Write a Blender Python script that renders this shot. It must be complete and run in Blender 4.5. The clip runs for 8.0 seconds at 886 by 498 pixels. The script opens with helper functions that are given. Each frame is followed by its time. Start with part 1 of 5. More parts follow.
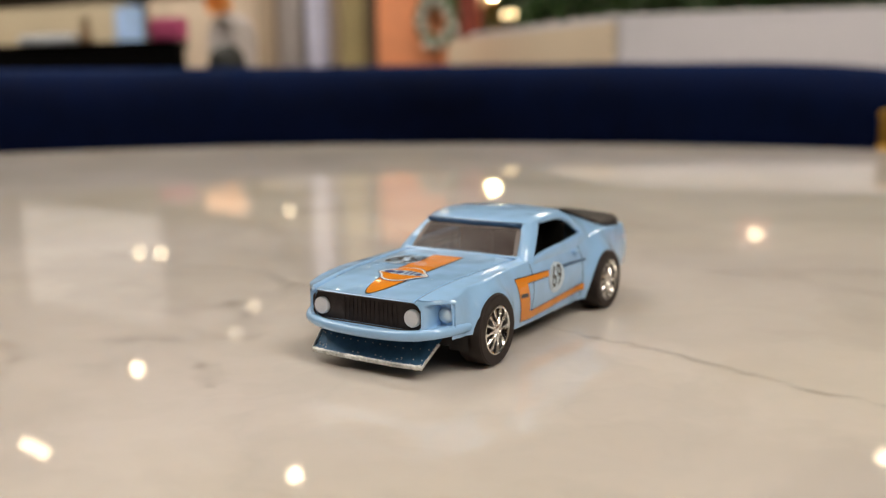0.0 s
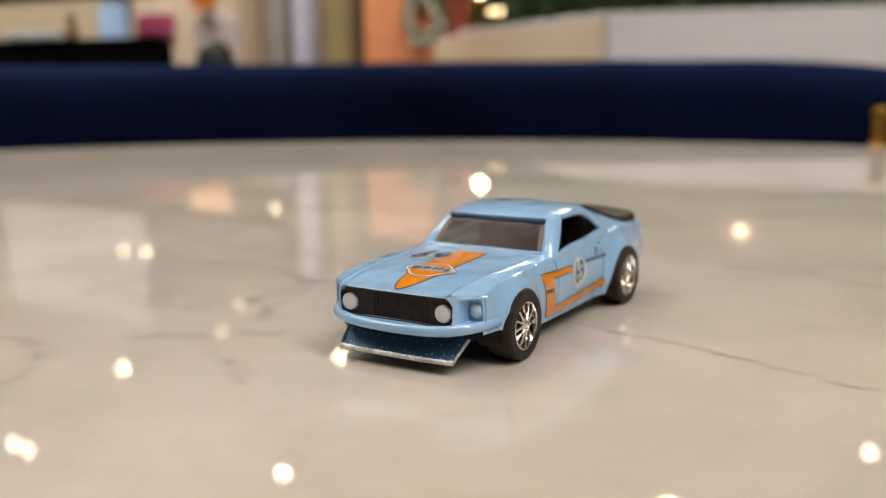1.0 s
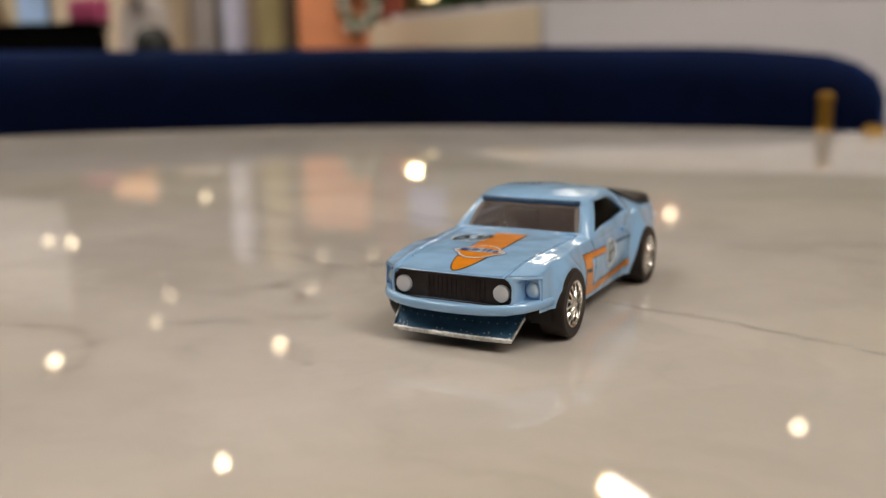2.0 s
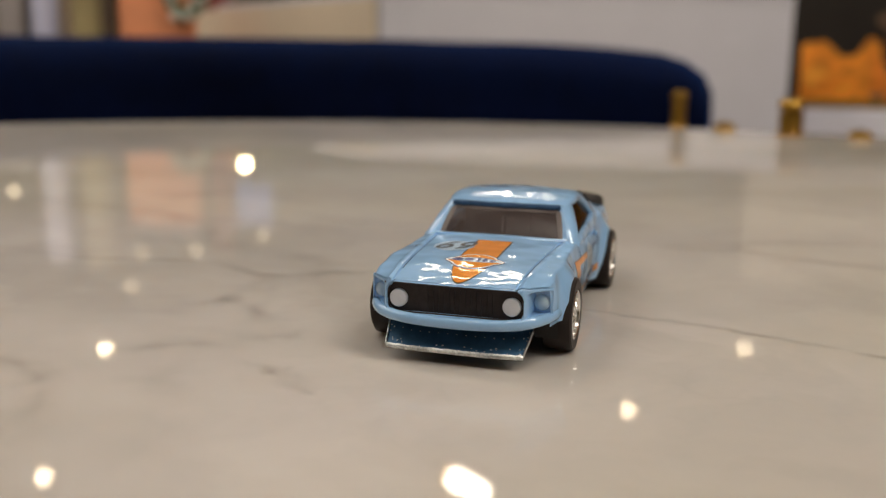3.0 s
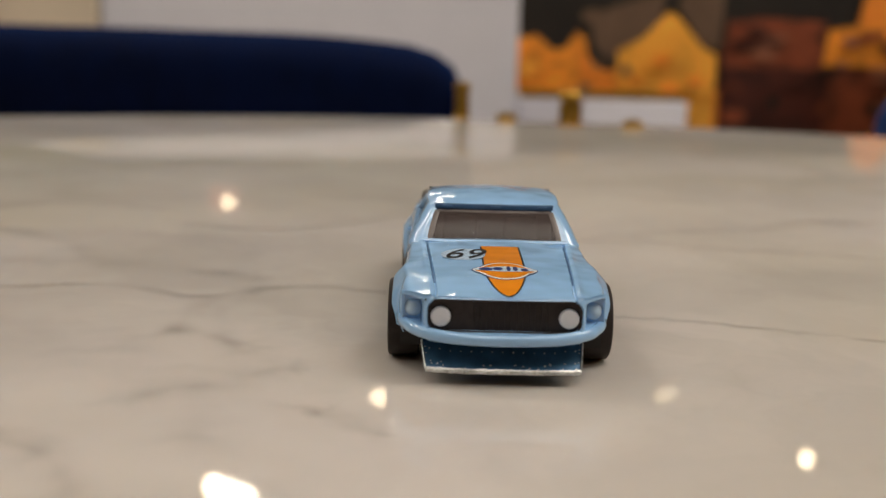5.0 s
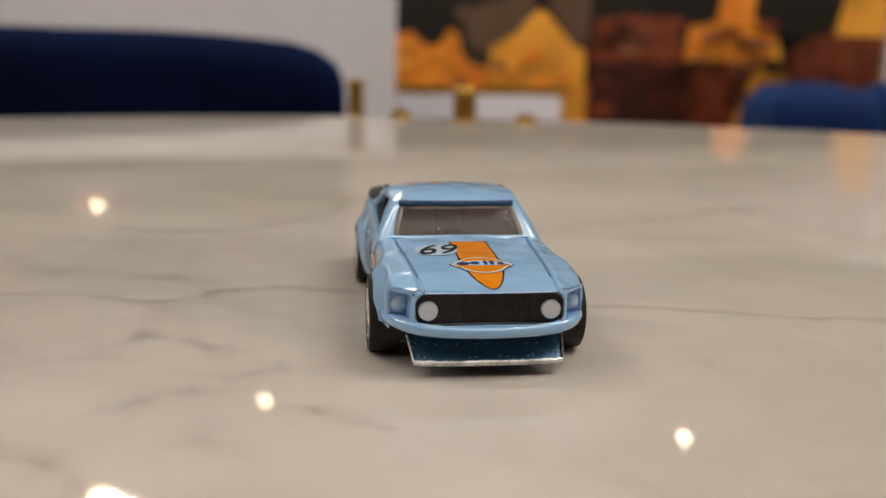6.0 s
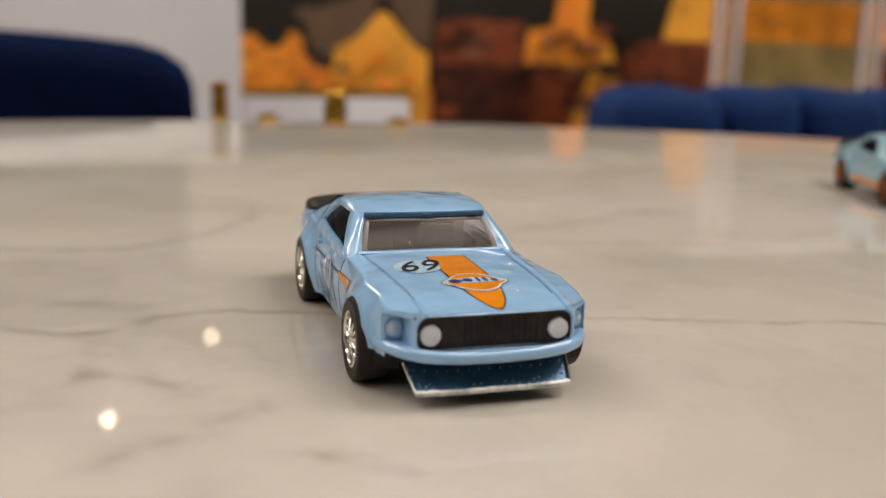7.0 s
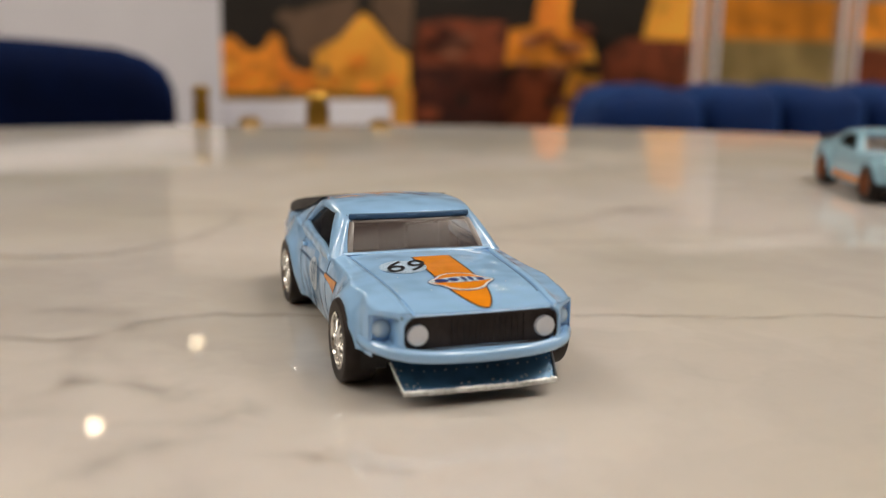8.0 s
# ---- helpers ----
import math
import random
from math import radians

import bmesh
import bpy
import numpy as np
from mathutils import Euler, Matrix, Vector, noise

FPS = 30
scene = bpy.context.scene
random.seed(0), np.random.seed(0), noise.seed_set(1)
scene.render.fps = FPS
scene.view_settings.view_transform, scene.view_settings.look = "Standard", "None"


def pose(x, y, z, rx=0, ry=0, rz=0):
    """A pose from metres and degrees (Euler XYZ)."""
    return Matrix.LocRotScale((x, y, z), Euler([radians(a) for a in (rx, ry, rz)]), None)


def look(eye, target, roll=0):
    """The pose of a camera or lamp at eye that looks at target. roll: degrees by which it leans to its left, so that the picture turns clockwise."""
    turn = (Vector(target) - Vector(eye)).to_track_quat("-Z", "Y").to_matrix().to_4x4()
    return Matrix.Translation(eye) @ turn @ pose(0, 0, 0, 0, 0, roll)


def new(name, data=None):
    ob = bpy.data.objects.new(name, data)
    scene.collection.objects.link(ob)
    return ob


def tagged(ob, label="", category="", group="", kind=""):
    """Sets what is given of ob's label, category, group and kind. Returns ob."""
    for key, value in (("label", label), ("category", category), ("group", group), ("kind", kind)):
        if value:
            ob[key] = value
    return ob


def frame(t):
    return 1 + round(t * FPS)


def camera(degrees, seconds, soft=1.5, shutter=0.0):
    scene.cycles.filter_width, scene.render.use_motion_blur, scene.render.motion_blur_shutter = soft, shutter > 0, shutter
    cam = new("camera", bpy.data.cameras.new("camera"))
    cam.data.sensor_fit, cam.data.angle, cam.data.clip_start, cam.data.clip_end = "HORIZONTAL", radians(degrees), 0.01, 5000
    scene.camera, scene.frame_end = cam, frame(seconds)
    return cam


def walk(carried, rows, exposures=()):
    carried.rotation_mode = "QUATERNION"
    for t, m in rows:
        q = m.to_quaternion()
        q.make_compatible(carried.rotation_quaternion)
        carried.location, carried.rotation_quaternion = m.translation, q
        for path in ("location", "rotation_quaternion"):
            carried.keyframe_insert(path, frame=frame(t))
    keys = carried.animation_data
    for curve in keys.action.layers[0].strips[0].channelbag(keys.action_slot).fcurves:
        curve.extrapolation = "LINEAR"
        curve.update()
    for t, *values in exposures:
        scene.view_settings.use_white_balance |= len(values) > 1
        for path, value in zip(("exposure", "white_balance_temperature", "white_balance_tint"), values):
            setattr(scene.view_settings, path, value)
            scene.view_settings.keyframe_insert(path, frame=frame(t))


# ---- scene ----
cam = camera(49.0, 8.0, soft=1.2)
PATH = [
    (0, (0.08338, -0.14981, 0.79439), (-0.42521, 0.69188, 0.61545), -0.54),
    (0.5, (0.08307, -0.15049, 0.79446), (-0.42525, 0.69102, 0.61393), -0.46),
    (1, (0.07752, -0.15339, 0.79416), (-0.41672, 0.69628, 0.61255), -0.48),
    (1.2, (0.07740, -0.15250, 0.79370), (-0.42090, 0.69540, 0.61400), -0.64),
    (2.3, (0.05204, -0.16955, 0.79468), (-0.32286, 0.73508, 0.59197), -0.04),
    (2.5, (0.04489, -0.16730, 0.79463), (-0.29138, 0.75249, 0.59233), 0.37),
    (3, (0.03326, -0.16468, 0.79467), (-0.22357, 0.78037, 0.59236), 0.77),
    (3.5, (0.02055, -0.15785, 0.79428), (-0.15425, 0.80571, 0.59181), 0.79),
    (4, (0.00407, -0.15474, 0.79413), (-0.08515, 0.82030, 0.59082), 1.03),
    (4.5, (-0.00326, -0.15484, 0.79330), (-0.03610, 0.82377, 0.59018), 1.06),
    (5.8, (-0.02574, -0.15943, 0.79487), (0.10652, 0.80912, 0.58414), 1.55),
    (6, (-0.02739, -0.15791, 0.79399), (0.12969, 0.80786, 0.58753), 1.21),
    (6.5, (-0.04214, -0.14552, 0.79314), (0.21921, 0.79918, 0.59505), 1.33),
    (7, (-0.04456, -0.14150, 0.79294), (0.27176, 0.78582, 0.59289), 1.60),
    (7.5, (-0.04499, -0.14234, 0.79361), (0.28442, 0.77950, 0.58939), 1.22),
    (8, (-0.04485, -0.14184, 0.79285), (0.28674, 0.78045, 0.59426), 0.87),
]
walk(cam, [(t, look(eye, target, roll)) for t, eye, target, roll in PATH],
     exposures=((0, 0.31), (1.2, 0.31), (2.3, -0.09), (4.7, -0.06), (6.5, 0.10), (7, 0.19), (8, 0.20)))

# ---- depth of field of a small close-up lens ----
cam.data.dof.use_dof = True
cam.data.dof.focus_distance = 0.142
cam.data.dof.aperture_fstop = 16.5
cam.data.dof.aperture_blades = 0

# ---- world ----
world = bpy.data.worlds.new("hall_air")
scene.world = world
world.use_nodes = True
world.node_tree.nodes["Background"].inputs["Color"].default_value = (1.0, 0.9, 0.8, 1)
world.node_tree.nodes["Background"].inputs["Strength"].default_value = 0.05

TOP = 0.7496        # height of the table top
CAR_Z = 0.75        # height of the cars' own zero
CEIL = 3.2
MM = 0.001


# ---- helpers ----
def part(name, bm, material, parent=None, label="", smooth=35):
    """Links a bmesh as one mesh object."""
    me = bpy.data.meshes.new(name)
    bmesh.ops.recalc_face_normals(bm, faces=bm.faces)
    bm.to_mesh(me)
    bm.free()
    if smooth:
        me.shade_smooth()
        me.set_sharp_from_angle(angle=radians(smooth))
    me.materials.append(material)
    ob = new(name, me)
    if parent is not None:
        ob.parent = parent
    if label:
        ob["label"] = label
    return ob


def empty(name, m=None):
    ob = new(name)
    ob.empty_display_size = 0.05
    if m is not None:
        ob.matrix_basis = m
    return ob


def interp(table, v):
    """Smooth interpolation in a short table of pairs."""
    if v <= table[0][0]:
        return table[0][1]
    for (a, fa), (b, fb) in zip(table, table[1:]):
        if v <= b:
            k = (v - a) / (b - a)
            k = k * k * (3 - 2 * k) * 0.35 + k * 0.65
            return fa + (fb - fa) * k
    return table[-1][1]


def curve(table, v):
    """Smooth interpolation through a table."""
    if v <= table[0][0] or v >= table[-1][0]:
        return interp(table, v)
    i = max(k for k in range(len(table) - 1) if table[k][0] <= v)
    (x0, y0), (x1, y1) = table[i], table[i + 1]
    xa, ya = table[max(i - 1, 0)]
    xb, yb = table[min(i + 2, len(table) - 1)]
    h, t = x1 - x0, (v - x0) / (x1 - x0)
    m0, m1 = (y1 - ya) / (x1 - xa) * h, (yb - y0) / (xb - x0) * h
    return y0 + m0 * t + (3 * (y1 - y0) - 2 * m0 - m1) * t * t + (m0 + m1 - 2 * (y1 - y0)) * t ** 3


def grid(bm, rows, close=False):
    """Faces over rows of points."""
    vs = [[bm.verts.new(p) for p in row] for row in rows]
    for ra, rb in zip(vs, vs[1:]):
        n = len(ra)
        for i in range(n if close else n - 1):
            j = (i + 1) % n
            try:
                bm.faces.new((ra[i], ra[j], rb[j], rb[i]))
            except ValueError:
                pass
    return vs


def box(bm, x0, x1, y0, y1, z0, z1, bevel=0.0, seg=2, m=None):
    r = bmesh.ops.create_cube(bm, size=1)
    vs = r["verts"]
    bmesh.ops.scale(bm, vec=(x1 - x0, y1 - y0, z1 - z0), verts=vs)
    bmesh.ops.translate(bm, vec=((x0 + x1) / 2, (y0 + y1) / 2, (z0 + z1) / 2), verts=vs)
    if m is not None:
        bmesh.ops.transform(bm, matrix=m, verts=vs)
    if bevel:
        es = {e for v in vs for e in v.link_edges}
        bmesh.ops.bevel(bm, geom=list(es), offset=bevel, segments=seg, affect="EDGES", profile=0.5)
    return bm


def lathe(bm, profile, n=40, m=None):
    """Turns (radius, height) pairs round the z axis; open where the radius is not 0."""
    rows = []
    for r, h in profile:
        row = [Vector((max(r, 1e-7) * math.cos(2 * math.pi * i / n), max(r, 1e-7) * math.sin(2 * math.pi * i / n), h)) for i in range(n)]
        rows.append([m @ p for p in row] if m is not None else row)
    grid(bm, rows, close=True)
    return bm


def tube(bm, pts, ru, rv=None, n=10, up=(0, 0, 1), cap=True):
    """Sweeps an ellipse (ru across, rv along up) over points."""
    rv = rv or ru
    pts = [Vector(p) for p in pts]
    rows = []
    for i, p in enumerate(pts):
        d = (pts[min(i + 1, len(pts) - 1)] - pts[max(i - 1, 0)]).normalized()
        side = d.cross(Vector(up))
        side = side.normalized() if side.length > 1e-6 else Vector((1, 0, 0))
        u = side.cross(d).normalized()
        rows.append([p + side * ru * math.cos(a) + u * rv * math.sin(a) for a in [2 * math.pi * k / n for k in range(n)]])
    vs = grid(bm, rows, close=True)
    if cap:
        bm.faces.new(vs[0])
        bm.faces.new(vs[-1])
    return bm


def smooth_line(pts, per=6):
    """Catmull-Rom through points."""
    pts = [Vector(p) for p in pts]
    out = []
    for i in range(len(pts) - 1):
        p0, p1, p2, p3 = pts[max(i - 1, 0)], pts[i], pts[i + 1], pts[min(i + 2, len(pts) - 1)]
        for k in range(per):
            t = k / per
            out.append(0.5 * ((2 * p1) + (p2 - p0) * t + (2 * p0 - 5 * p1 + 4 * p2 - p3) * t * t + (3 * p1 - p0 - 3 * p2 + p3) * t ** 3))
    out.append(pts[-1])
    return out


# ---- materials ----
def mat(name, color, rough=0.5, metal=0.0, vary=0.12, scale=30.0, bump=0.0, bump_scale=200.0, coat=0.0, sheen=0.0, rough_vary=0.1, sheen_tint=None, spec=0.5, coat_wave=0.0, coat_ior=1.5, coat_rough=0.035):
    """A surface with variation in colour and gloss at two scales, and fine relief."""
    m = bpy.data.materials.new(name)
    m.use_nodes = True
    nt = m.node_tree
    n, l = nt.nodes, nt.links
    b = n["Principled BSDF"]
    b.inputs["Metallic"].default_value = metal
    b.inputs["Coat Weight"].default_value = coat
    b.inputs["Coat Roughness"].default_value = coat_rough
    b.inputs["Coat IOR"].default_value = coat_ior
    b.inputs["Sheen Weight"].default_value = sheen
    b.inputs["Specular IOR Level"].default_value = spec
    if sheen_tint:
        b.inputs["Sheen Tint"].default_value = (*sheen_tint, 1)
        b.inputs["Sheen Roughness"].default_value = 0.4
    co = n.new("ShaderNodeTexCoord")
    big = n.new("ShaderNodeTexNoise")
    big.inputs["Scale"].default_value = scale
    big.inputs["Detail"].default_value = 5
    fine = n.new("ShaderNodeTexNoise")
    fine.inputs["Scale"].default_value = scale * 9
    fine.inputs["Detail"].default_value = 3
    l.new(co.outputs["Object"], big.inputs["Vector"])
    l.new(co.outputs["Object"], fine.inputs["Vector"])
    mix = n.new("ShaderNodeMath")
    mix.operation = "MULTIPLY_ADD"
    mix.inputs[1].default_value = 0.35
    l.new(fine.outputs["Fac"], mix.inputs[0])
    l.new(big.outputs["Fac"], mix.inputs[2])
    ramp = n.new("ShaderNodeMapRange")
    ramp.inputs["From Min"].default_value = 0.4
    ramp.inputs["From Max"].default_value = 0.95
    ramp.inputs["To Min"].default_value = 1 - vary
    ramp.inputs["To Max"].default_value = 1 + vary
    l.new(mix.outputs[0], ramp.inputs["Value"])
    tint = n.new("ShaderNodeVectorMath")
    tint.operation = "SCALE"
    tint.inputs[0].default_value = color
    l.new(ramp.outputs["Result"], tint.inputs["Scale"])
    l.new(tint.outputs["Vector"], b.inputs["Base Color"])
    rr = n.new("ShaderNodeMapRange")
    rr.inputs["From Min"].default_value = 0.3
    rr.inputs["From Max"].default_value = 0.7
    rr.inputs["To Min"].default_value = max(rough * (1 - rough_vary), 0.01)
    rr.inputs["To Max"].default_value = min(rough * (1 + rough_vary), 1)
    l.new(fine.outputs["Fac"], rr.inputs["Value"])
    l.new(rr.outputs["Result"], b.inputs["Roughness"])
    if coat_wave:
        wave = n.new("ShaderNodeTexNoise")
        wave.inputs["Scale"].default_value = 170
        wave.inputs["Detail"].default_value = 1
        l.new(co.outputs["Object"], wave.inputs["Vector"])
        wb = n.new("ShaderNodeBump")
        wb.inputs["Strength"].default_value = coat_wave
        wb.inputs["Distance"].default_value = 0.002
        l.new(wave.outputs["Fac"], wb.inputs["Height"])
        l.new(wb.outputs["Normal"], b.inputs["Coat Normal"])
    if bump:
        grain = n.new("ShaderNodeTexNoise")
        grain.inputs["Scale"].default_value = bump_scale
        grain.inputs["Detail"].default_value = 4
        l.new(co.outputs["Object"], grain.inputs["Vector"])
        bp = n.new("ShaderNodeBump")
        bp.inputs["Strength"].default_value = bump
        bp.inputs["Distance"].default_value = 0.3 / bump_scale
        l.new(grain.outputs["Fac"], bp.inputs["Height"])
        l.new(bp.outputs["Normal"], b.inputs["Normal"])
    return m


def glow(name, color, strength):
    m = bpy.data.materials.new(name)
    m.use_nodes = True
    nt = m.node_tree
    e = nt.nodes.new("ShaderNodeEmission")
    e.inputs["Color"].default_value = (*color, 1)
    e.inputs["Strength"].default_value = strength
    nt.links.new(e.outputs[0], nt.nodes["Material Output"].inputs["Surface"])
    return m


def clear(name, tint, gloss=0.03, ior=1.45, haze=0.0, dust=(0.2, 0.18, 0.17)):
    """Thin clear plastic: tinted see-through with a Fresnel gloss."""
    m = bpy.data.materials.new(name)
    m.use_nodes = True
    nt = m.node_tree
    n, l = nt.nodes, nt.links
    tr = n.new("ShaderNodeBsdfTransparent")
    tr.inputs["Color"].default_value = (*tint, 1)
    gl = n.new("ShaderNodeBsdfGlossy")
    gl.inputs["Roughness"].default_value = gloss
    fr = n.new("ShaderNodeFresnel")
    fr.inputs["IOR"].default_value = ior
    noise_tex = n.new("ShaderNodeTexNoise")
    noise_tex.inputs["Scale"].default_value = 900
    bp = n.new("ShaderNodeBump")
    bp.inputs["Strength"].default_value = 0.04
    bp.inputs["Distance"].default_value = 0.0005
    l.new(noise_tex.outputs["Fac"], bp.inputs["Height"])
    l.new(bp.outputs["Normal"], gl.inputs["Normal"])
    milk = n.new("ShaderNodeBsdfDiffuse")
    milk.inputs["Color"].default_value = (*dust, 1)
    hz = n.new("ShaderNodeMixShader")
    hz.inputs[0].default_value = haze
    l.new(tr.outputs[0], hz.inputs[1])
    l.new(milk.outputs[0], hz.inputs[2])
    ms = n.new("ShaderNodeMixShader")
    l.new(fr.outputs[0], ms.inputs[0])
    l.new(hz.outputs[0], ms.inputs[1])
    l.new(gl.outputs[0], ms.inputs[2])
    l.new(ms.outputs[0], n["Material Output"].inputs["Surface"])
    return m


def marble(name):
    """Polished white marble: cloudy grey-beige with faint veins."""
    m = bpy.data.materials.new(name)
    m.use_nodes = True
    nt = m.node_tree
    n, l = nt.nodes, nt.links
    b = n["Principled BSDF"]
    b.inputs["Subsurface Weight"].default_value = 0.6
    b.inputs["IOR"].default_value = 1.58
    b.inputs["Subsurface Radius"].default_value = (1.0, 0.85, 0.7)
    b.inputs["Subsurface Scale"].default_value = 0.004
    co = n.new("ShaderNodeTexCoord")
    warp = n.new("ShaderNodeTexNoise")
    warp.inputs["Scale"].default_value = 7
    warp.inputs["Detail"].default_value = 6
    warp.inputs["Roughness"].default_value = 0.6
    l.new(co.outputs["Object"], warp.inputs["Vector"])
    add = n.new("ShaderNodeVectorMath")
    add.operation = "MULTIPLY_ADD"
    add.inputs[1].default_value = (0.16, 0.16, 0.0)
    l.new(warp.outputs["Color"], add.inputs[0])
    l.new(co.outputs["Object"], add.inputs[2])
    cloud = n.new("ShaderNodeTexNoise")
    cloud.inputs["Scale"].default_value = 15
    cloud.inputs["Detail"].default_value = 7
    cloud.inputs["Roughness"].default_value = 0.55
    l.new(add.outputs[0], cloud.inputs["Vector"])
    cr = n.new("ShaderNodeValToRGB")
    cr.color_ramp.elements[0].position = 0.30
    cr.color_ramp.elements[0].color = (0.515, 0.483, 0.447, 1)
    cr.color_ramp.elements[1].position = 0.62
    cr.color_ramp.elements[1].color = (0.632, 0.594, 0.557, 1)
    l.new(cloud.outputs["Fac"], cr.inputs["Fac"])
    vein = n.new("ShaderNodeTexNoise")
    vein.inputs["Scale"].default_value = 5.5
    vein.inputs["Detail"].default_value = 9
    vein.inputs["Roughness"].default_value = 0.5
    vein.inputs["Distortion"].default_value = 0.6
    l.new(add.outputs[0], vein.inputs["Vector"])
    dist = n.new("ShaderNodeMath")
    dist.operation = "SUBTRACT"
    dist.inputs[1].default_value = 0.5
    l.new(vein.outputs["Fac"], dist.inputs[0])
    ab = n.new("ShaderNodeMath")
    ab.operation = "ABSOLUTE"
    l.new(dist.outputs[0], ab.inputs[0])
    vr = n.new("ShaderNodeMapRange")
    vr.inputs["From Min"].default_value = 0.0
    vr.inputs["From Max"].default_value = 0.045
    vr.inputs["To Min"].default_value = 0.93
    vr.inputs["To Max"].default_value = 1.0
    l.new(ab.outputs[0], vr.inputs["Value"])
    zone = n.new("ShaderNodeTexNoise")
    zone.inputs["Scale"].default_value = 9
    zone.inputs["Detail"].default_value = 2
    l.new(co.outputs["Object"], zone.inputs["Vector"])
    zr = n.new("ShaderNodeMapRange")
    zr.inputs["From Min"].default_value = 0.35
    zr.inputs["From Max"].default_value = 0.65
    l.new(zone.outputs["Fac"], zr.inputs["Value"])
    tone = n.new("ShaderNodeMix")
    tone.data_type = "RGBA"
    tone.blend_type = "MULTIPLY"
    tone.inputs[0].default_value = 1.0
    hue = n.new("ShaderNodeValToRGB")
    hue.color_ramp.elements[0].color = (1.0, 0.985, 0.93, 1)
    hue.color_ramp.elements[1].color = (1.0, 0.99, 1.01, 1)
    l.new(zr.outputs["Result"], hue.inputs["Fac"])
    l.new(cr.outputs["Color"], tone.inputs[6])
    l.new(hue.outputs["Color"], tone.inputs[7])
    mul = n.new("ShaderNodeVectorMath")
    mul.operation = "SCALE"
    l.new(tone.outputs[2], mul.inputs[0])
    l.new(vr.outputs["Result"], mul.inputs["Scale"])
    l.new(mul.outputs["Vector"], b.inputs["Base Color"])
    smear = n.new("ShaderNodeTexNoise")
    smear.inputs["Scale"].default_value = 40
    smear.inputs["Detail"].default_value = 4
    l.new(co.outputs["Object"], smear.inputs["Vector"])
    rr = n.new("ShaderNodeMapRange")
    rr.inputs["To Min"].default_value = 0.015
    rr.inputs["To Max"].default_value = 0.04
    l.new(smear.outputs["Fac"], rr.inputs["Value"])
    l.new(rr.outputs["Result"], b.inputs["Roughness"])
    dull = n.new("ShaderNodeBsdfDiffuse")
    l.new(mul.outputs["Vector"], dull.inputs["Color"])
    worn = n.new("ShaderNodeMixShader")
    worn.inputs[0].default_value = 0.06
    l.new(b.outputs[0], worn.inputs[1])
    l.new(dull.outputs[0], worn.inputs[2])
    l.new(worn.outputs[0], n["Material Output"].inputs["Surface"])
    return m


def vein_mat(name, color, strength, grain=160):
    """A vein that fades to both sides, by its own across-coordinate."""
    m = bpy.data.materials.new(name)
    m.use_nodes = True
    nt = m.node_tree
    n, l = nt.nodes, nt.links
    b = n["Principled BSDF"]
    b.inputs["Base Color"].default_value = (*color, 1)
    b.inputs["Roughness"].default_value = 0.08
    uv = n.new("ShaderNodeUVMap")
    uv.uv_map = "across"
    sep = n.new("ShaderNodeSeparateXYZ")
    l.new(uv.outputs[0], sep.inputs[0])
    nz = n.new("ShaderNodeTexNoise")
    nz.inputs["Scale"].default_value = grain
    nz.inputs["Detail"].default_value = 6
    co = n.new("ShaderNodeTexCoord")
    l.new(co.outputs["Object"], nz.inputs["Vector"])
    k = n.new("ShaderNodeMapRange")
    k.inputs["From Min"].default_value = 0.32
    k.inputs["From Max"].default_value = 0.66
    l.new(nz.outputs["Fac"], k.inputs["Value"])
    pw = n.new("ShaderNodeMath")
    pw.operation = "POWER"
    pw.inputs[1].default_value = 2.2
    l.new(sep.outputs["X"], pw.inputs[0])
    mu = n.new("ShaderNodeMath")
    mu.operation = "MULTIPLY"
    l.new(pw.outputs[0], mu.inputs[0])
    l.new(k.outputs["Result"], mu.inputs[1])
    mu2 = n.new("ShaderNodeMath")
    mu2.operation = "MULTIPLY"
    mu2.inputs[1].default_value = strength
    l.new(mu.outputs[0], mu2.inputs[0])
    l.new(mu2.outputs[0], b.inputs["Alpha"])
    return m


M_MARBLE = marble("polished_marble")
M_VEIN = vein_mat("marble_vein", (0.26, 0.24, 0.22), 0.40)
M_STAIN = vein_mat("marble_brown_vein", (0.34, 0.27, 0.22), 0.26)
M_FAINT = vein_mat("marble_faint_vein", (0.30, 0.275, 0.25), 0.24)
M_CLOUD = vein_mat("marble_grey_cloud", (0.36, 0.335, 0.31), 0.15, 70)
M_BLUE = mat("light_blue_enamel", (0.305, 0.54, 0.85), 0.34, vary=0.05, scale=300, coat=1.0, bump=0.05, bump_scale=1500, spec=0.12, coat_wave=0.36, coat_ior=1.85, coat_rough=0.07)
M_TEAL = mat("pale_blue_enamel", (0.27, 0.465, 0.58), 0.25, vary=0.05, scale=300, coat=0.5)
M_NAVY = mat("dark_blue_metal", (0.06, 0.165, 0.30), 0.35, metal=0.3, vary=0.35, scale=500, bump=0.25, bump_scale=1800)
M_BARE = mat("bare_metal_edge", (0.66, 0.68, 0.68), 0.42, metal=0.75, vary=0.75, scale=420, bump=0.7, bump_scale=2200)
M_ORANGE = mat("orange_print", (0.80, 0.262, 0.006), 0.35, vary=0.06, scale=600, coat=0.9, spec=0.12, coat_wave=0.26, coat_ior=1.6)
M_WHITE = mat("white_print", (0.74, 0.77, 0.78), 0.3, vary=0.05, scale=500, coat=0.3)
M_DISC = mat("faint_pale_blue_print", (0.48, 0.65, 0.835), 0.28, vary=0.05, scale=500, coat=0.6)
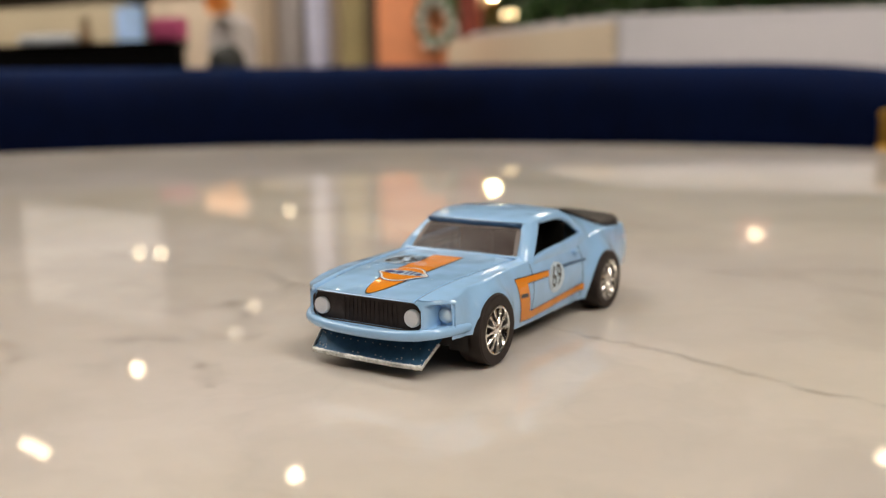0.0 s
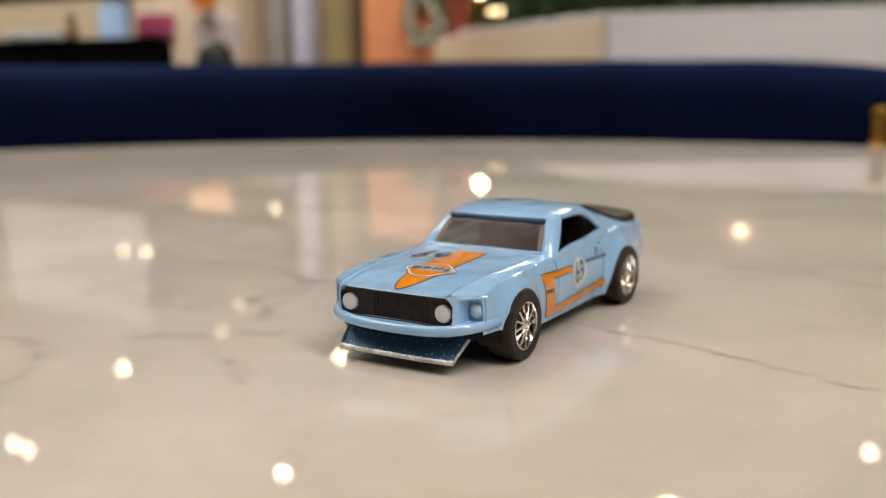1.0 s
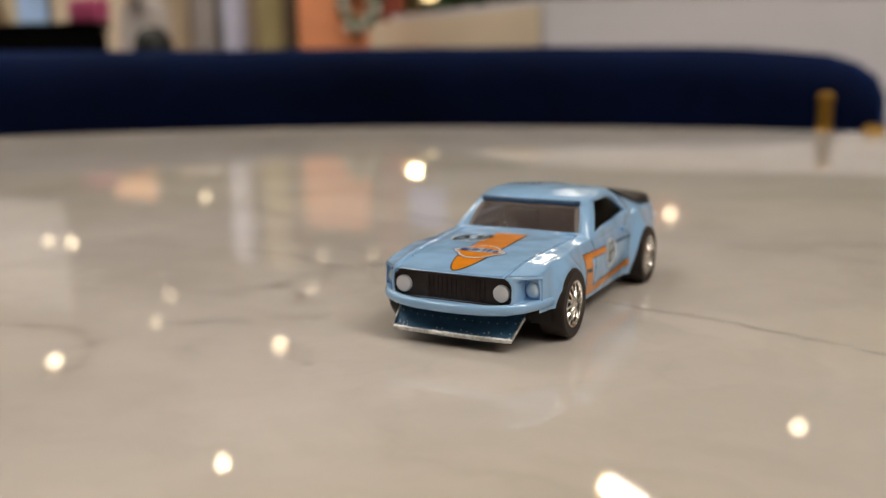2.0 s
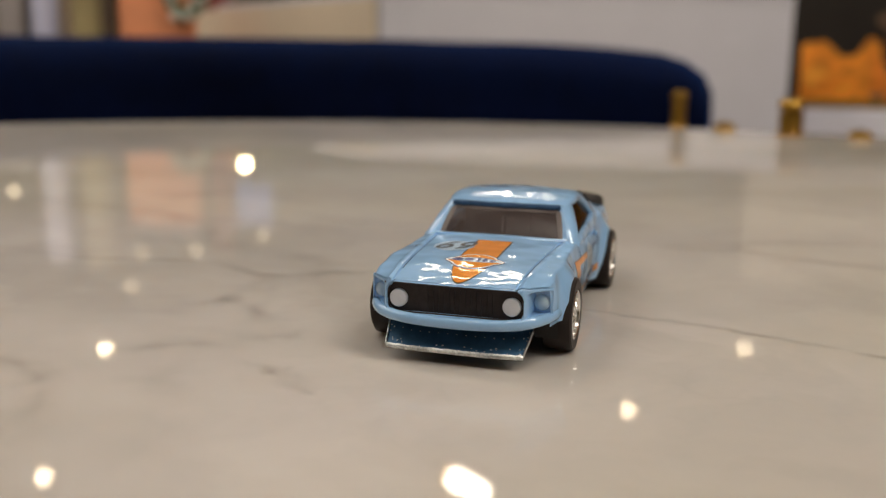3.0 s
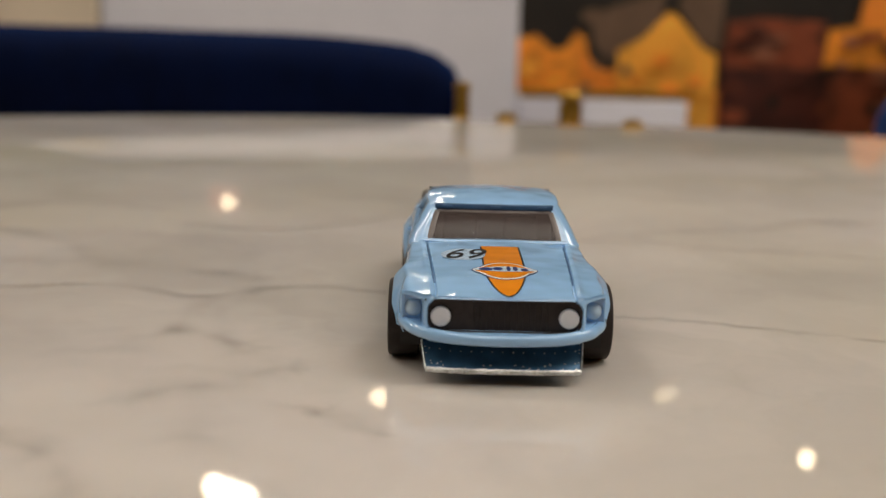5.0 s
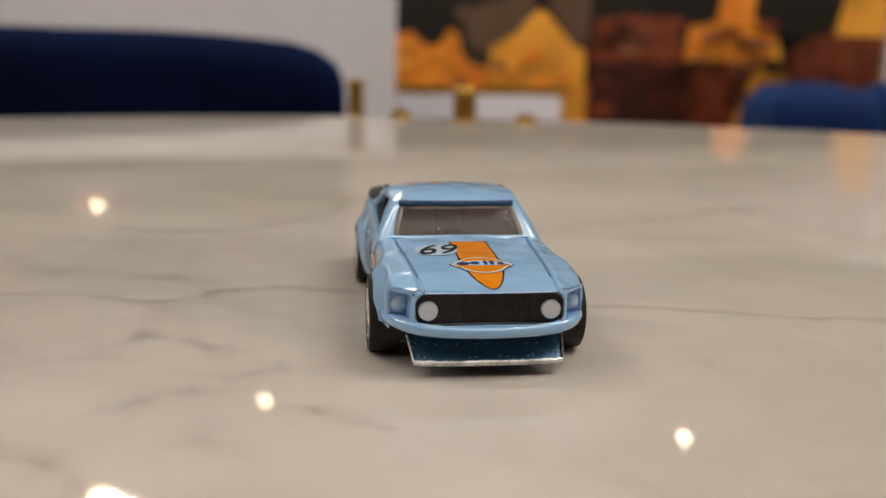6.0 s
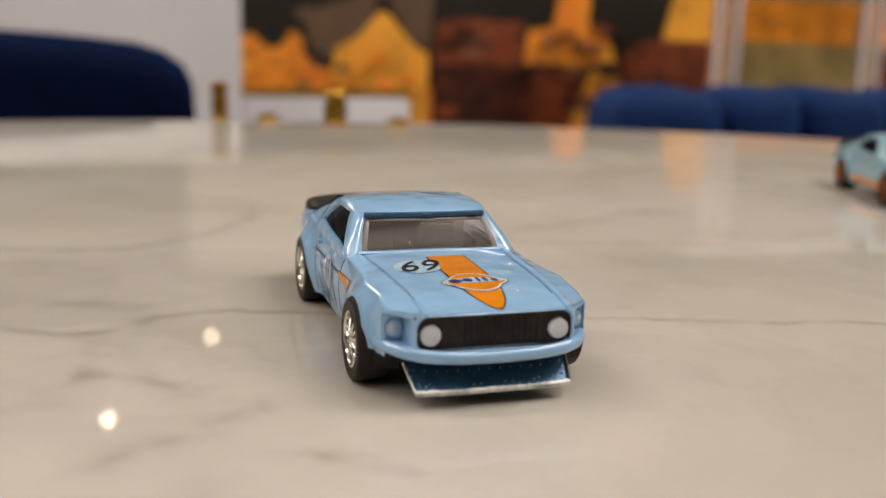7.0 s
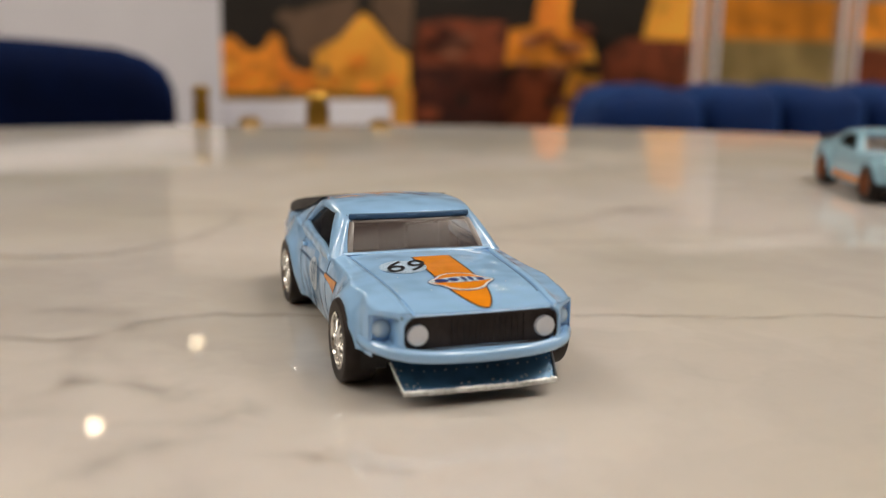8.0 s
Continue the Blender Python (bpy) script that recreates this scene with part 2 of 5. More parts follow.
M_PALE = mat("pale_blue_white_print", (0.52, 0.655, 0.78), 0.28, vary=0.05, scale=500, coat=0.4)
M_INK = mat("black_print", (0.012, 0.012, 0.015), 0.3, vary=0.2, scale=500, coat=0.3)
M_INKBLUE = mat("blue_print", (0.02, 0.045, 0.19), 0.3, vary=0.2, scale=500, coat=0.3)
# dark blue of gaps and printed lines, also of the shade below the roof lip
M_LINE = mat("dark_blue_lines_and_shade", (0.045, 0.11, 0.22), 0.5, vary=0.2, scale=500)
M_BLACK = mat("black_plastic", (0.028, 0.025, 0.025), 0.45, vary=0.25, scale=500, bump=0.2, bump_scale=1500, spec=0.2)
M_GRILLE = mat("black_grille_paint", (0.045, 0.034, 0.032), 0.5, vary=0.3, scale=700, bump=0.3, bump_scale=2500, spec=0.25)
M_TYRE = mat("black_tyre_plastic", (0.032, 0.025, 0.023), 0.45, vary=0.2, scale=500, bump=0.1, bump_scale=2000, spec=0.14)
M_CHROME = mat("chrome_plating", (0.88, 0.87, 0.85), 0.12, metal=1.0, vary=0.06, scale=700, rough_vary=0.3)
M_COPPER = mat("copper_plating", (0.34, 0.12, 0.05), 0.35, metal=1.0, vary=0.1, scale=700)
M_LAMP = mat("white_lamp_paint", (0.72, 0.74, 0.80), 0.3, vary=0.06, scale=700, coat=0.4, bump=0.15, bump_scale=1800)
M_LAMP2 = mat("pale_blue_lamp_paint", (0.47, 0.62, 0.76), 0.25, vary=0.08, scale=700, coat=0.5)
M_CABIN = mat("grey_cabin_plastic", (0.07, 0.055, 0.050), 0.7, vary=0.2, scale=500, bump=0.2, bump_scale=1500)
M_GLASS = clear("clear_plastic_glazing", (0.55, 0.51, 0.50), 0.03, 1.3, 0.38, (0.185, 0.145, 0.135))
M_DARKGLASS = clear("smoked_plastic_glazing", (0.05, 0.06, 0.06), 0.03, 1.13)
M_MARK = mat("faded_red_lamp_paint", (0.40, 0.40, 0.52), 0.35, vary=0.1, scale=600)
M_MILKY = mat("milky_plastic_edge", (0.15, 0.125, 0.115), 0.3, vary=0.1, scale=600)
M_TAIL = mat("red_lamp_paint", (0.55, 0.16, 0.12), 0.3, vary=0.1, scale=600)
M_VELVET = mat("navy_velvet", (0.0020, 0.0048, 0.022), 0.9, vary=0.6, scale=5, bump=0.4, bump_scale=600, sheen=0.34, sheen_tint=(0.04, 0.20, 0.86), spec=0.05)
M_VELVET2 = mat("royal_blue_velvet", (0.005, 0.023, 0.105), 0.8, vary=0.45, scale=9, bump=0.4, bump_scale=600, sheen=0.4, sheen_tint=(0.12, 0.32, 0.9), spec=0.2)
M_BRASS = mat("brushed_brass", (0.40, 0.23, 0.045), 0.34, metal=1.0, vary=0.15, scale=150, bump=0.1, bump_scale=900)
M_PANEL = mat("white_painted_panel", (0.755, 0.74, 0.805), 0.5, vary=0.05, scale=3, bump=0.08, bump_scale=150)
# counter white with the warm light on its left end put into the colour
M_BEIGE = mat("warm_lit_beige_panel", (0.80, 0.68, 0.52), 0.55, vary=0.08, scale=3, bump=0.08, bump_scale=150)
M_WALL = mat("cream_wall_paint", (0.68, 0.60, 0.47), 0.7, vary=0.08, scale=1.5, bump=0.1, bump_scale=90)
M_TAN = mat("tan_wall_paint", (0.34, 0.28, 0.21), 0.7, vary=0.08, scale=1.5, bump=0.1, bump_scale=90)
M_CEIL = mat("white_ceiling_paint", (0.74, 0.72, 0.68), 0.8, vary=0.05, scale=1.5, bump=0.1, bump_scale=80)
M_FLOOR = mat("stone_floor", (0.36, 0.32, 0.27), 0.3, vary=0.15, scale=1.2, bump=0.05, bump_scale=60)
M_BLACKBOX = mat("matt_black_board", (0.004, 0.004, 0.004), 0.9, vary=0.2, scale=20, spec=0.0)
M_STEEL = mat("dark_steel", (0.014, 0.016, 0.014), 0.5, metal=0.2, vary=0.2, scale=60)


def flat(name, color, rough=0.6, vary=0.2, scale=6):
    return mat(name, color, rough, vary=vary, scale=scale, bump=0.05, bump_scale=80)


# ---- ceiling lights ----
def pendant_lamp(x, y, z, r=0.007, power=110.0, warm=(1.0, 0.80, 0.52)):
    """A small bulb on a thin cable from the ceiling."""
    ob = empty("pendant_bulb", pose(x, y, z))
    tagged(ob, "tiny warm white bulb hanging on a thin cable, switched on", "lamp", "hanging bulbs")
    bm = bmesh.new()
    lathe(bm, [(0, -r), (r * 0.5, -r * 0.87), (r * 0.87, -r * 0.5), (r, 0), (r * 0.87, r * 0.5), (r * 0.5, r * 0.87), (0, r)], 16)
    part("bulb", bm, glow("bulb_glow", warm, power), ob, "glowing warm white bulb")
    bm = bmesh.new()
    lathe(bm, [(0, r * 0.8), (r * 0.62, r * 0.8), (r * 0.62, r * 2.4), (r * 0.3, r * 2.9), (0.0012, r * 3.0), (0.0012, CEIL - z), (0, CEIL - z)], 12)
    part("cable", bm, M_BLACK, ob, "black socket and cable")
    return ob


def panel_light(x, y, sx, sy, watts, color=(1.0, 0.905, 0.79), rz=0.0):
    """A flat ceiling panel lamp in its frame, with the lamp that it is."""
    ob = empty("ceiling_panel_light", pose(x, y, CEIL, 0, 0, rz))
    tagged(ob, "flat rectangular ceiling panel light with white frame, out of view, switched on", "ceiling light", "ceiling panel lights")
    bm = bmesh.new()
    for x0, x1, y0, y1 in ((-sx / 2 - 0.03, sx / 2 + 0.03, -sy / 2 - 0.03, -sy / 2), (-sx / 2 - 0.03, sx / 2 + 0.03, sy / 2, sy / 2 + 0.03),
                           (-sx / 2 - 0.03, -sx / 2, -sy / 2, sy / 2), (sx / 2, sx / 2 + 0.03, -sy / 2, sy / 2)):
        box(bm, x0, x1, y0, y1, -0.03, -0.001)
    part("frame", bm, M_CEIL, ob)
    bm = bmesh.new()
    box(bm, -sx / 2, sx / 2, -sy / 2, sy / 2, -0.012, -0.002)
    part("diffuser", bm, glow("panel_glow", color, watts / (sx * sy) / math.pi * 0.5), ob)
    lamp = bpy.data.lights.new("panel_lamp", "AREA")
    lamp.shape, lamp.size, lamp.size_y = "RECTANGLE", sx, sy
    lamp.energy, lamp.color = watts, color
    lo = new("panel_lamp", lamp)
    lo.matrix_basis = pose(x, y, CEIL - 0.03, 0, 0, rz)
    return ob


for lx, ly, lz, lr, lp in ((-0.07, 1.42, 1.30, 0.0088, 18.8), (0.13, 1.84, 1.30, 0.0100, 8), (0.425, 1.455, 1.30, 0.0075, 4.5), (0.445, 1.462, 1.30, 0.0075, 4.5), (0.58, 1.19, 1.30, 0.0088, 23.2),
                           (-0.50, 2.36, 1.12, 0.0105, 9), (-1.45, 1.17, 1.30, 0.0100, 18.8), (-1.05, 1.18, 1.448, 0.0100, 31.5),
                           (-0.96, 1.25, 1.226, 0.0088, 20.2), (-1.30, 1.30, 1.235, 0.0075, 4), (-1.240, 0.785, 1.30, 0.0075, 18), (-1.282, 0.79, 1.30, 0.0080, 18),
                           (-2.48, 2.10, 1.30, 0.0112, 7), (-2.40, 2.12, 1.30, 0.0112, 9), (-1.9, 2.2, 1.13, 0.0088, 6),
                           (-2.33, 3.51, 1.60, 0.0150, 2.8), (-2.14, 3.64, 1.60, 0.0150, 3.4), (-2.03, 2.96, 1.60, 0.0150, 3.4), (-2.47, 2.64, 1.60, 0.0150, 3.4), (-2.00, 4.03, 1.60, 0.0150, 3.4)):
    pendant_lamp(lx, ly, lz, lr, lp)


def linear_lamp(p, q, r, power):
    """A slim tube lamp hung on two cables."""
    p, q = Vector(p), Vector(q)
    ob = empty("linear_pendant_lamp", Matrix.Translation((p + q) / 2))
    tagged(ob, "slim white tube lamp hanging on two thin cables, switched on", "lamp")
    h = (q - p) / 2
    bm = bmesh.new()
    tube(bm, [-h, h * -0.5, h * 0.5, h], r, r, 12)
    part("tube", bm, glow("tube_glow", (1.0, 0.86, 0.66), power), ob, "glowing warm white tube")
    for k in (-1, 1):
        bm = bmesh.new()
        tube(bm, [h * k * 1.0, h * k * 1.06], r * 1.25, r * 1.25, 12)
        part("end_cap", bm, M_BRASS, ob)
        bm = bmesh.new()
        tube(bm, [h * k * 0.9 + Vector((0, 0, r)), h * k * 0.9 + Vector((0, 0, CEIL - p.z))], 0.0012, 0.0012, 6, up=(0, 1, 0))
        part("cable", bm, M_BLACK, ob)
    return ob


linear_lamp((-0.36, 1.0, 1.335), (0.0, 1.06, 1.335), 0.008, 24)
linear_lamp((-0.262, 0.99, 1.258), (-0.198, 0.94, 1.258), 0.012, 40)
for lx, ly in ((-2.2, -0.98), (0.4, -0.98), (3.0, -0.98), (-4.8, -0.98), (5.6, -0.98)):
    panel_light(lx, ly, 1.7, 0.7, 11)
for lx, ly, w in ((-1.7, -0.2, 5), (1.7, -0.2, 31)):
    panel_light(lx, ly, 1.8, 0.75, w)
# unseen panels added to brighten the shop things and counter end on the left
for lx, ly, w in ((-3.5, 1.7, 25), (-1.7, 1.0, 15)):
    panel_light(lx, ly, 1.2, 0.6, w)


# ---- hall ----
def slab(name, x0, x1, y0, y1, z0, z1, material, label, category):
    bm = bmesh.new()
    box(bm, x0, x1, y0, y1, z0, z1)
    return tagged(part(name, bm, material, smooth=0), label, category, kind="structure")


slab("floor", -15, 9, -8, 22, -0.1, 0.0, M_FLOOR, "polished beige stone floor of a large hall", "floor")
slab("ceiling", -15, 9, -8, 22, CEIL, CEIL + 0.1, M_CEIL, "plain white painted ceiling with recessed lights", "ceiling")
slab("wall_north", -15, 9, 22, 22.2, 0, CEIL, M_WALL, "plain cream painted far wall of the hall", "wall")
slab("wall_south", -15, 9, -8.2, -8, 0, CEIL, M_TAN, "plain tan painted wall", "wall")
slab("wall_west", -15.2, -15, -8.2, 22.2, 0, CEIL, M_WALL, "plain cream painted wall", "wall")
slab("wall_east", 9, 9.2, -8.2, 22.2, 0, CEIL, M_WALL, "plain cream painted wall", "wall")


# ---- round marble table ----
TX, TY, TR = -0.004, -0.076, 0.518


def marble_table():
    ob = empty("round_table", pose(TX, TY, 0))
    tagged(ob, "round polished white marble table with grey veins on brass pedestal", "table")
    bm = bmesh.new()
    lathe(bm, [(0, TOP), (TR * 0.5, TOP), (TR - 0.0048, TOP), (TR - 0.004, TOP), (TR - 0.001, TOP - 0.001), (TR, TOP - 0.004), (TR, TOP - 0.018), (TR - 0.003, TOP - 0.021), (0, TOP - 0.021)], 160)
    top = part("tabletop", bm, M_MARBLE, ob, smooth=20)
    bm = bmesh.new()
    lathe(bm, [(0, TOP - 0.022), (0.12, TOP - 0.022), (0.12, TOP - 0.03), (0.04, TOP - 0.05), (0.035, 0.06), (0.05, 0.03), (0, 0.03)], 40)
    part("pedestal", bm, M_BRASS, ob, "brushed brass pedestal")
    bm = bmesh.new()
    lathe(bm, [(0, 0.03), (0.05, 0.03), (0.26, 0.012), (0.265, 0.001), (0, 0.001)], 60)
    part("base_plate", bm, M_BRASS, ob, "round brass base plate")
    return top


TABLETOP = marble_table()


def vein(points, width, material=M_VEIN, seed=0, soft=2.1):
    """One natural vein in the marble: an uneven ribbon in the polished face."""
    rnd = random.Random(seed)
    line = smooth_line([(x, y, 0) for x, y in points], 14)
    bm = bmesh.new()
    uv = bm.loops.layers.uv.new("across")
    rows = []
    for i, p in enumerate(line):
        d = (line[min(i + 1, len(line) - 1)] - line[max(i - 1, 0)]).normalized()
        s = Vector((-d.y, d.x, 0))
        k = i / (len(line) - 1)
        fade = min(1, k * 6, (1 - k) * 6) * 0.8 + 0.2
        wob = noise.noise(Vector((i * 0.35, seed * 7.3, 0.0))) * width * 0.9 + (rnd.random() - 0.5) * width * 0.25
        w = width * fade * (0.7 + 0.6 * abs(noise.noise(Vector((i * 0.21, seed * 3.1, 4.0)))))
        c = p + s * wob
        w *= soft
        rows.append([c - s * w, c, c + s * w])
    vs = grid(bm, [[Vector((p.x - TX, p.y - TY, TOP + 0.0001 + 0.000006 * seed)) for p in r] for r in rows])
    weight = {}
    for i, r in enumerate(vs):
        edge = min(i, len(vs) - 1 - i) / 8
        for v, a in zip(r, (0.0, min(1.0, edge), 0.0)):
            weight[v] = a
    for fc in bm.faces:
        for lp in fc.loops:
            lp[uv].uv = (weight[lp.vert], 0)
    return part("vein", bm, material, TABLETOP)


vein([(0.008, 0.004), (0.020, 0.001), (0.032, -0.001), (0.047, -0.006), (0.060, -0.011), (0.072, -0.0125), (0.085, -0.019), (0.110, -0.024), (0.14, -0.045)], 0.0012, seed=1)
vein([(-0.135, 0.020), (-0.10, 0.012), (-0.07, 0.016), (-0.05, 0.009), (-0.038, 0.016), (-0.027, 0.017), (-0.012, 0.012), (0.008, 0.004)], 0.0012, seed=2, soft=3.2)
vein([(0.020, 0.066), (0.03, 0.065), (0.042, 0.066), (0.056, 0.059), (0.075, 0.056), (0.10, 0.05)], 0.0016, material=M_FAINT, seed=3, soft=4.2)
vein([(0.024, 0.068), (0.048, 0.077), (0.075, 0.085), (0.093, 0.098), (0.12, 0.10)], 0.0022, material=M_FAINT, seed=4, soft=4.2)
vein([(-0.080, 0.086), (-0.055, 0.071), (-0.032, 0.079), (-0.014, 0.103), (-0.008, 0.14)], 0.0024, material=M_FAINT, seed=5, soft=2.8)
vein([(-0.032, -0.040), (-0.023, -0.046), (-0.018, -0.050), (-0.0135, -0.0525)], 0.0013, M_STAIN, seed=6, soft=3.2)
vein([(-0.055, -0.045), (-0.045, -0.039), (-0.037, -0.034), (-0.029, -0.028), (-0.024, -0.028)], 0.0018, material=M_FAINT, seed=7, soft=4.2)
vein([(-0.022, -0.045), (-0.020, -0.0465), (-0.016, -0.0515)], 0.0013, material=M_FAINT, seed=8, soft=4.2)
vein([(-0.20, 0.06), (-0.15, 0.075), (-0.09, 0.055), (-0.07, 0.016)], 0.003, material=M_FAINT, seed=9, soft=4.2)
vein([(0.13, 0.14), (0.17, 0.11), (0.20, 0.06), (0.24, 0.03)], 0.003, material=M_FAINT, seed=10, soft=4.2)
vein([(-0.09, -0.06), (-0.065, -0.052), (-0.05, -0.06), (-0.045, -0.075)], 0.0016, M_STAIN, seed=11, soft=3.2)
vein([(0.093, 0.102), (0.099, 0.094), (0.108, 0.088)], 0.0035, material=M_FAINT, seed=12, soft=4.2)
vein([(-0.06, -0.025), (-0.05, -0.012), (-0.048, 0.002), (-0.038, 0.014)], 0.0022, material=M_FAINT, seed=13, soft=4.2)

vein([(-0.072, 0.079), (-0.052, 0.0735), (-0.033, 0.071)], 0.0020, material=M_FAINT, seed=14, soft=2.4)
vein([(-0.057, 0.027), (-0.051, 0.027), (-0.044, 0.024), (-0.040, 0.020)], 0.0013, material=M_FAINT, seed=15, soft=3.6)
vein([(-0.054, -0.010), (-0.045, -0.013), (-0.038, -0.018), (-0.030, -0.021)], 0.0013, material=M_FAINT, seed=16, soft=3.6)
vein([(-0.0300, -0.0268), (-0.0295, -0.0267), (-0.0289, -0.0269)], 0.0003, seed=17, soft=1.5)
vein([(-0.0176, -0.0502), (-0.0160, -0.0512), (-0.0143, -0.0521)], 0.0006, M_STAIN, seed=18, soft=2.0)
vein([(-0.0262, -0.0475), (-0.0235, -0.0445), (-0.0208, -0.0418)], 0.0011, M_STAIN, seed=19, soft=2.6)
vein([(0.0870, 0.0965), (0.095, 0.0965), (0.106, 0.0975)], 0.0022, material=M_FAINT, seed=20, soft=2.6)

# broad grey clouds beside the veins
vein([(-0.105, 0.000), (-0.075, -0.010), (-0.055, -0.026), (-0.040, -0.046), (-0.030, -0.066), (-0.012, -0.090)], 0.0065, M_CLOUD, seed=31, soft=2.4)
vein([(-0.12, -0.035), (-0.085, -0.040), (-0.060, -0.052), (-0.042, -0.075), (-0.030, -0.10)], 0.0075, M_CLOUD, seed=32, soft=2.4)
vein([(-0.11, 0.030), (-0.080, 0.034), (-0.055, 0.028), (-0.036, 0.014), (-0.030, -0.006)], 0.0055, M_CLOUD, seed=33, soft=2.4)
vein([(-0.052, 0.010), (-0.043, -0.004), (-0.040, -0.018), (-0.033, -0.027)], 0.0022, M_CLOUD, seed=34, soft=2.6)
vein([(-0.050, -0.030), (-0.040, -0.0295), (-0.031, -0.0275), (-0.026, -0.0255)], 0.0016, M_CLOUD, seed=35, soft=2.4)
vein([(0.060, -0.050), (0.075, -0.030), (0.10, -0.012), (0.13, 0.000)], 0.0045, M_CLOUD, seed=37, soft=2.4)

# ---- the toy car ----
FH, RH = Vector((0, -20.9, 4.7)), Vector((0, 22.4, 4.5))     # wheel arch centres, millimetres
FR, RR = 6.2, 6.1                                              # wheel arch radii
W0 = [(-34.3, 13.45), (-31, 14.0), (-26, 14.3), (-21.5, 14.6), (-14, 14.2), (0, 14.2), (12, 14.1), (21.5, 14.3), (30, 13.8), (36, 13.2), (40.5, 12.6)]
ZT = [(-34.3, 11.4), (-31, 11.85), (-28, 12.2), (-25, 12.38), (-21.5, 12.48), (-6, 12.85), (10, 13.0), (18, 13.5), (26, 13.9), (39, 13.2)]
ZC = [(-34.3, 11.68), (-32.7, 11.94), (-31, 12.2), (-29.5, 12.41), (-28, 12.60), (-26.5, 12.78), (-25, 12.93), (-22.5, 13.11), (-20, 13.25), (-15, 13.45), (-6, 13.72), (30, 14.2), (39, 13.6)]


def front_y(x):
    """Plan of the nose."""
    a = abs(x)
    return -34.3 + 0.25 * (a / 10) ** 2 + (4.0 * ((a - 10) / 4) ** 1.15 if a > 10 else 0)


def sill(y):
    z = interp([(-39, 5.6), (-25, 5.6), (-24.9, 2.5), (14, 2.4), (28, 3.0), (39, 5.2)], y)
    for h, r in ((FH, FR), (RH, RR)):
        d = abs(y - h.y)
        if d < r:
            z = max(z, h.z + math.sqrt(r * r - d * d))
    return z


def side_x(y, z):
    """Half width of the body at a height."""
    zt = curve(ZT, y)
    k = max(0.0, min(1.0, (z - 2.8) / (zt - 2.8)))
    x = interp(W0, y)
    x -= (1.2 * (1 - k / 0.6) ** 2 if k < 0.6 else 0.95 * ((k - 0.6) / 0.4) ** 2) * interp([(-34.3, 0.25), (-31, 0.45), (-26, 1.0)], y)
    for h, r, amp in ((FH, FR, 0.95), (RH, RR, 1.05)):
        d = math.hypot(y - h.y, z - h.z)
        if z > h.z - 3:
            x += amp * math.exp(-(((d - r) / 1.5) ** 2))
    return x


def crease(y):
    """Half width of the hood panel between its two creases."""
    return 9.9 + 0.0604 * (max(-32.5, min(-6.0, y)) + 20.4)


def top_z(x, y):
    """Height of hood and deck."""
    zt, zc = curve(ZT, y), curve(ZC, y)
    xe = interp(W0, y) - 1.5
    k = min(1.0, abs(x) / xe)
    z = zt + 0.35 + (zc - zt - 0.35) * (1 - k ** 2.4)
    if y < -5.5:                                     # raised hood panel with its edge crease
        c = crease(y)
        z += 0.26 * max(0.0, 1 - abs(abs(x) - c - 0.75) / 0.8)
        z -= 0.34 * max(0.0, 1 - abs(abs(x) - c) / 0.24)
    return z


def shell_rows():
    ys = [-34.3 + 0.25 * i for i in range(8)] + [-32.2 + 0.45 * i for i in range(162)]
    rows = []
    for y in ys:
        if y > 40.4:
            break
        zb, zt = sill(y), curve(ZT, y)
        half = []
        for i in range(11):
            z = zb + (zt - zb) * (i / 10)
            half.append((side_x(y, z), z))
        xs, zs = half[-1]
        xe = interp(W0, y) - 1.5
        ze = top_z(xe, y)
        for k in (0.35, 0.7):
            a = k * math.pi / 2
            half.append((xe + (xs - xe) * math.cos(a), zs + (ze - zs) * math.sin(a)))
        c = crease(y)
        for x in [xe, c + 1.6, c + 1.1, c + 0.75, c + 0.4, c + 0.24, c + 0.1, c - 0.1, c - 0.24, c - 0.7, 8.0, 7, 5.5, 4, 2.5, 1.2, 0]:
            x = min(x, xe)
            half.append((x, top_z(x, y)))
        fade = max(0.0, 1 - (y + 34.3) / 9)
        tail = max(0.0, (y - 34) / 6.5)
        full = [(x, z) for x, z in half] + [(-x, z) for x, z in reversed(half[:-1])]
        rows.append([Vector((x, y + (front_y(x) + 34.3) * fade - 1.6 * tail * (abs(x) / 13) ** 3, z)) * MM for x, z in full])
    return rows


def rounded(x, z, cx, cz, hx, hz, r):
    """Signed distance to a rounded rectangle."""
    dx, dz = abs(x - cx) - hx + r, abs(z - cz) - hz + r
    return math.hypot(max(dx, 0), max(dz, 0)) + min(max(dx, dz), 0) - r


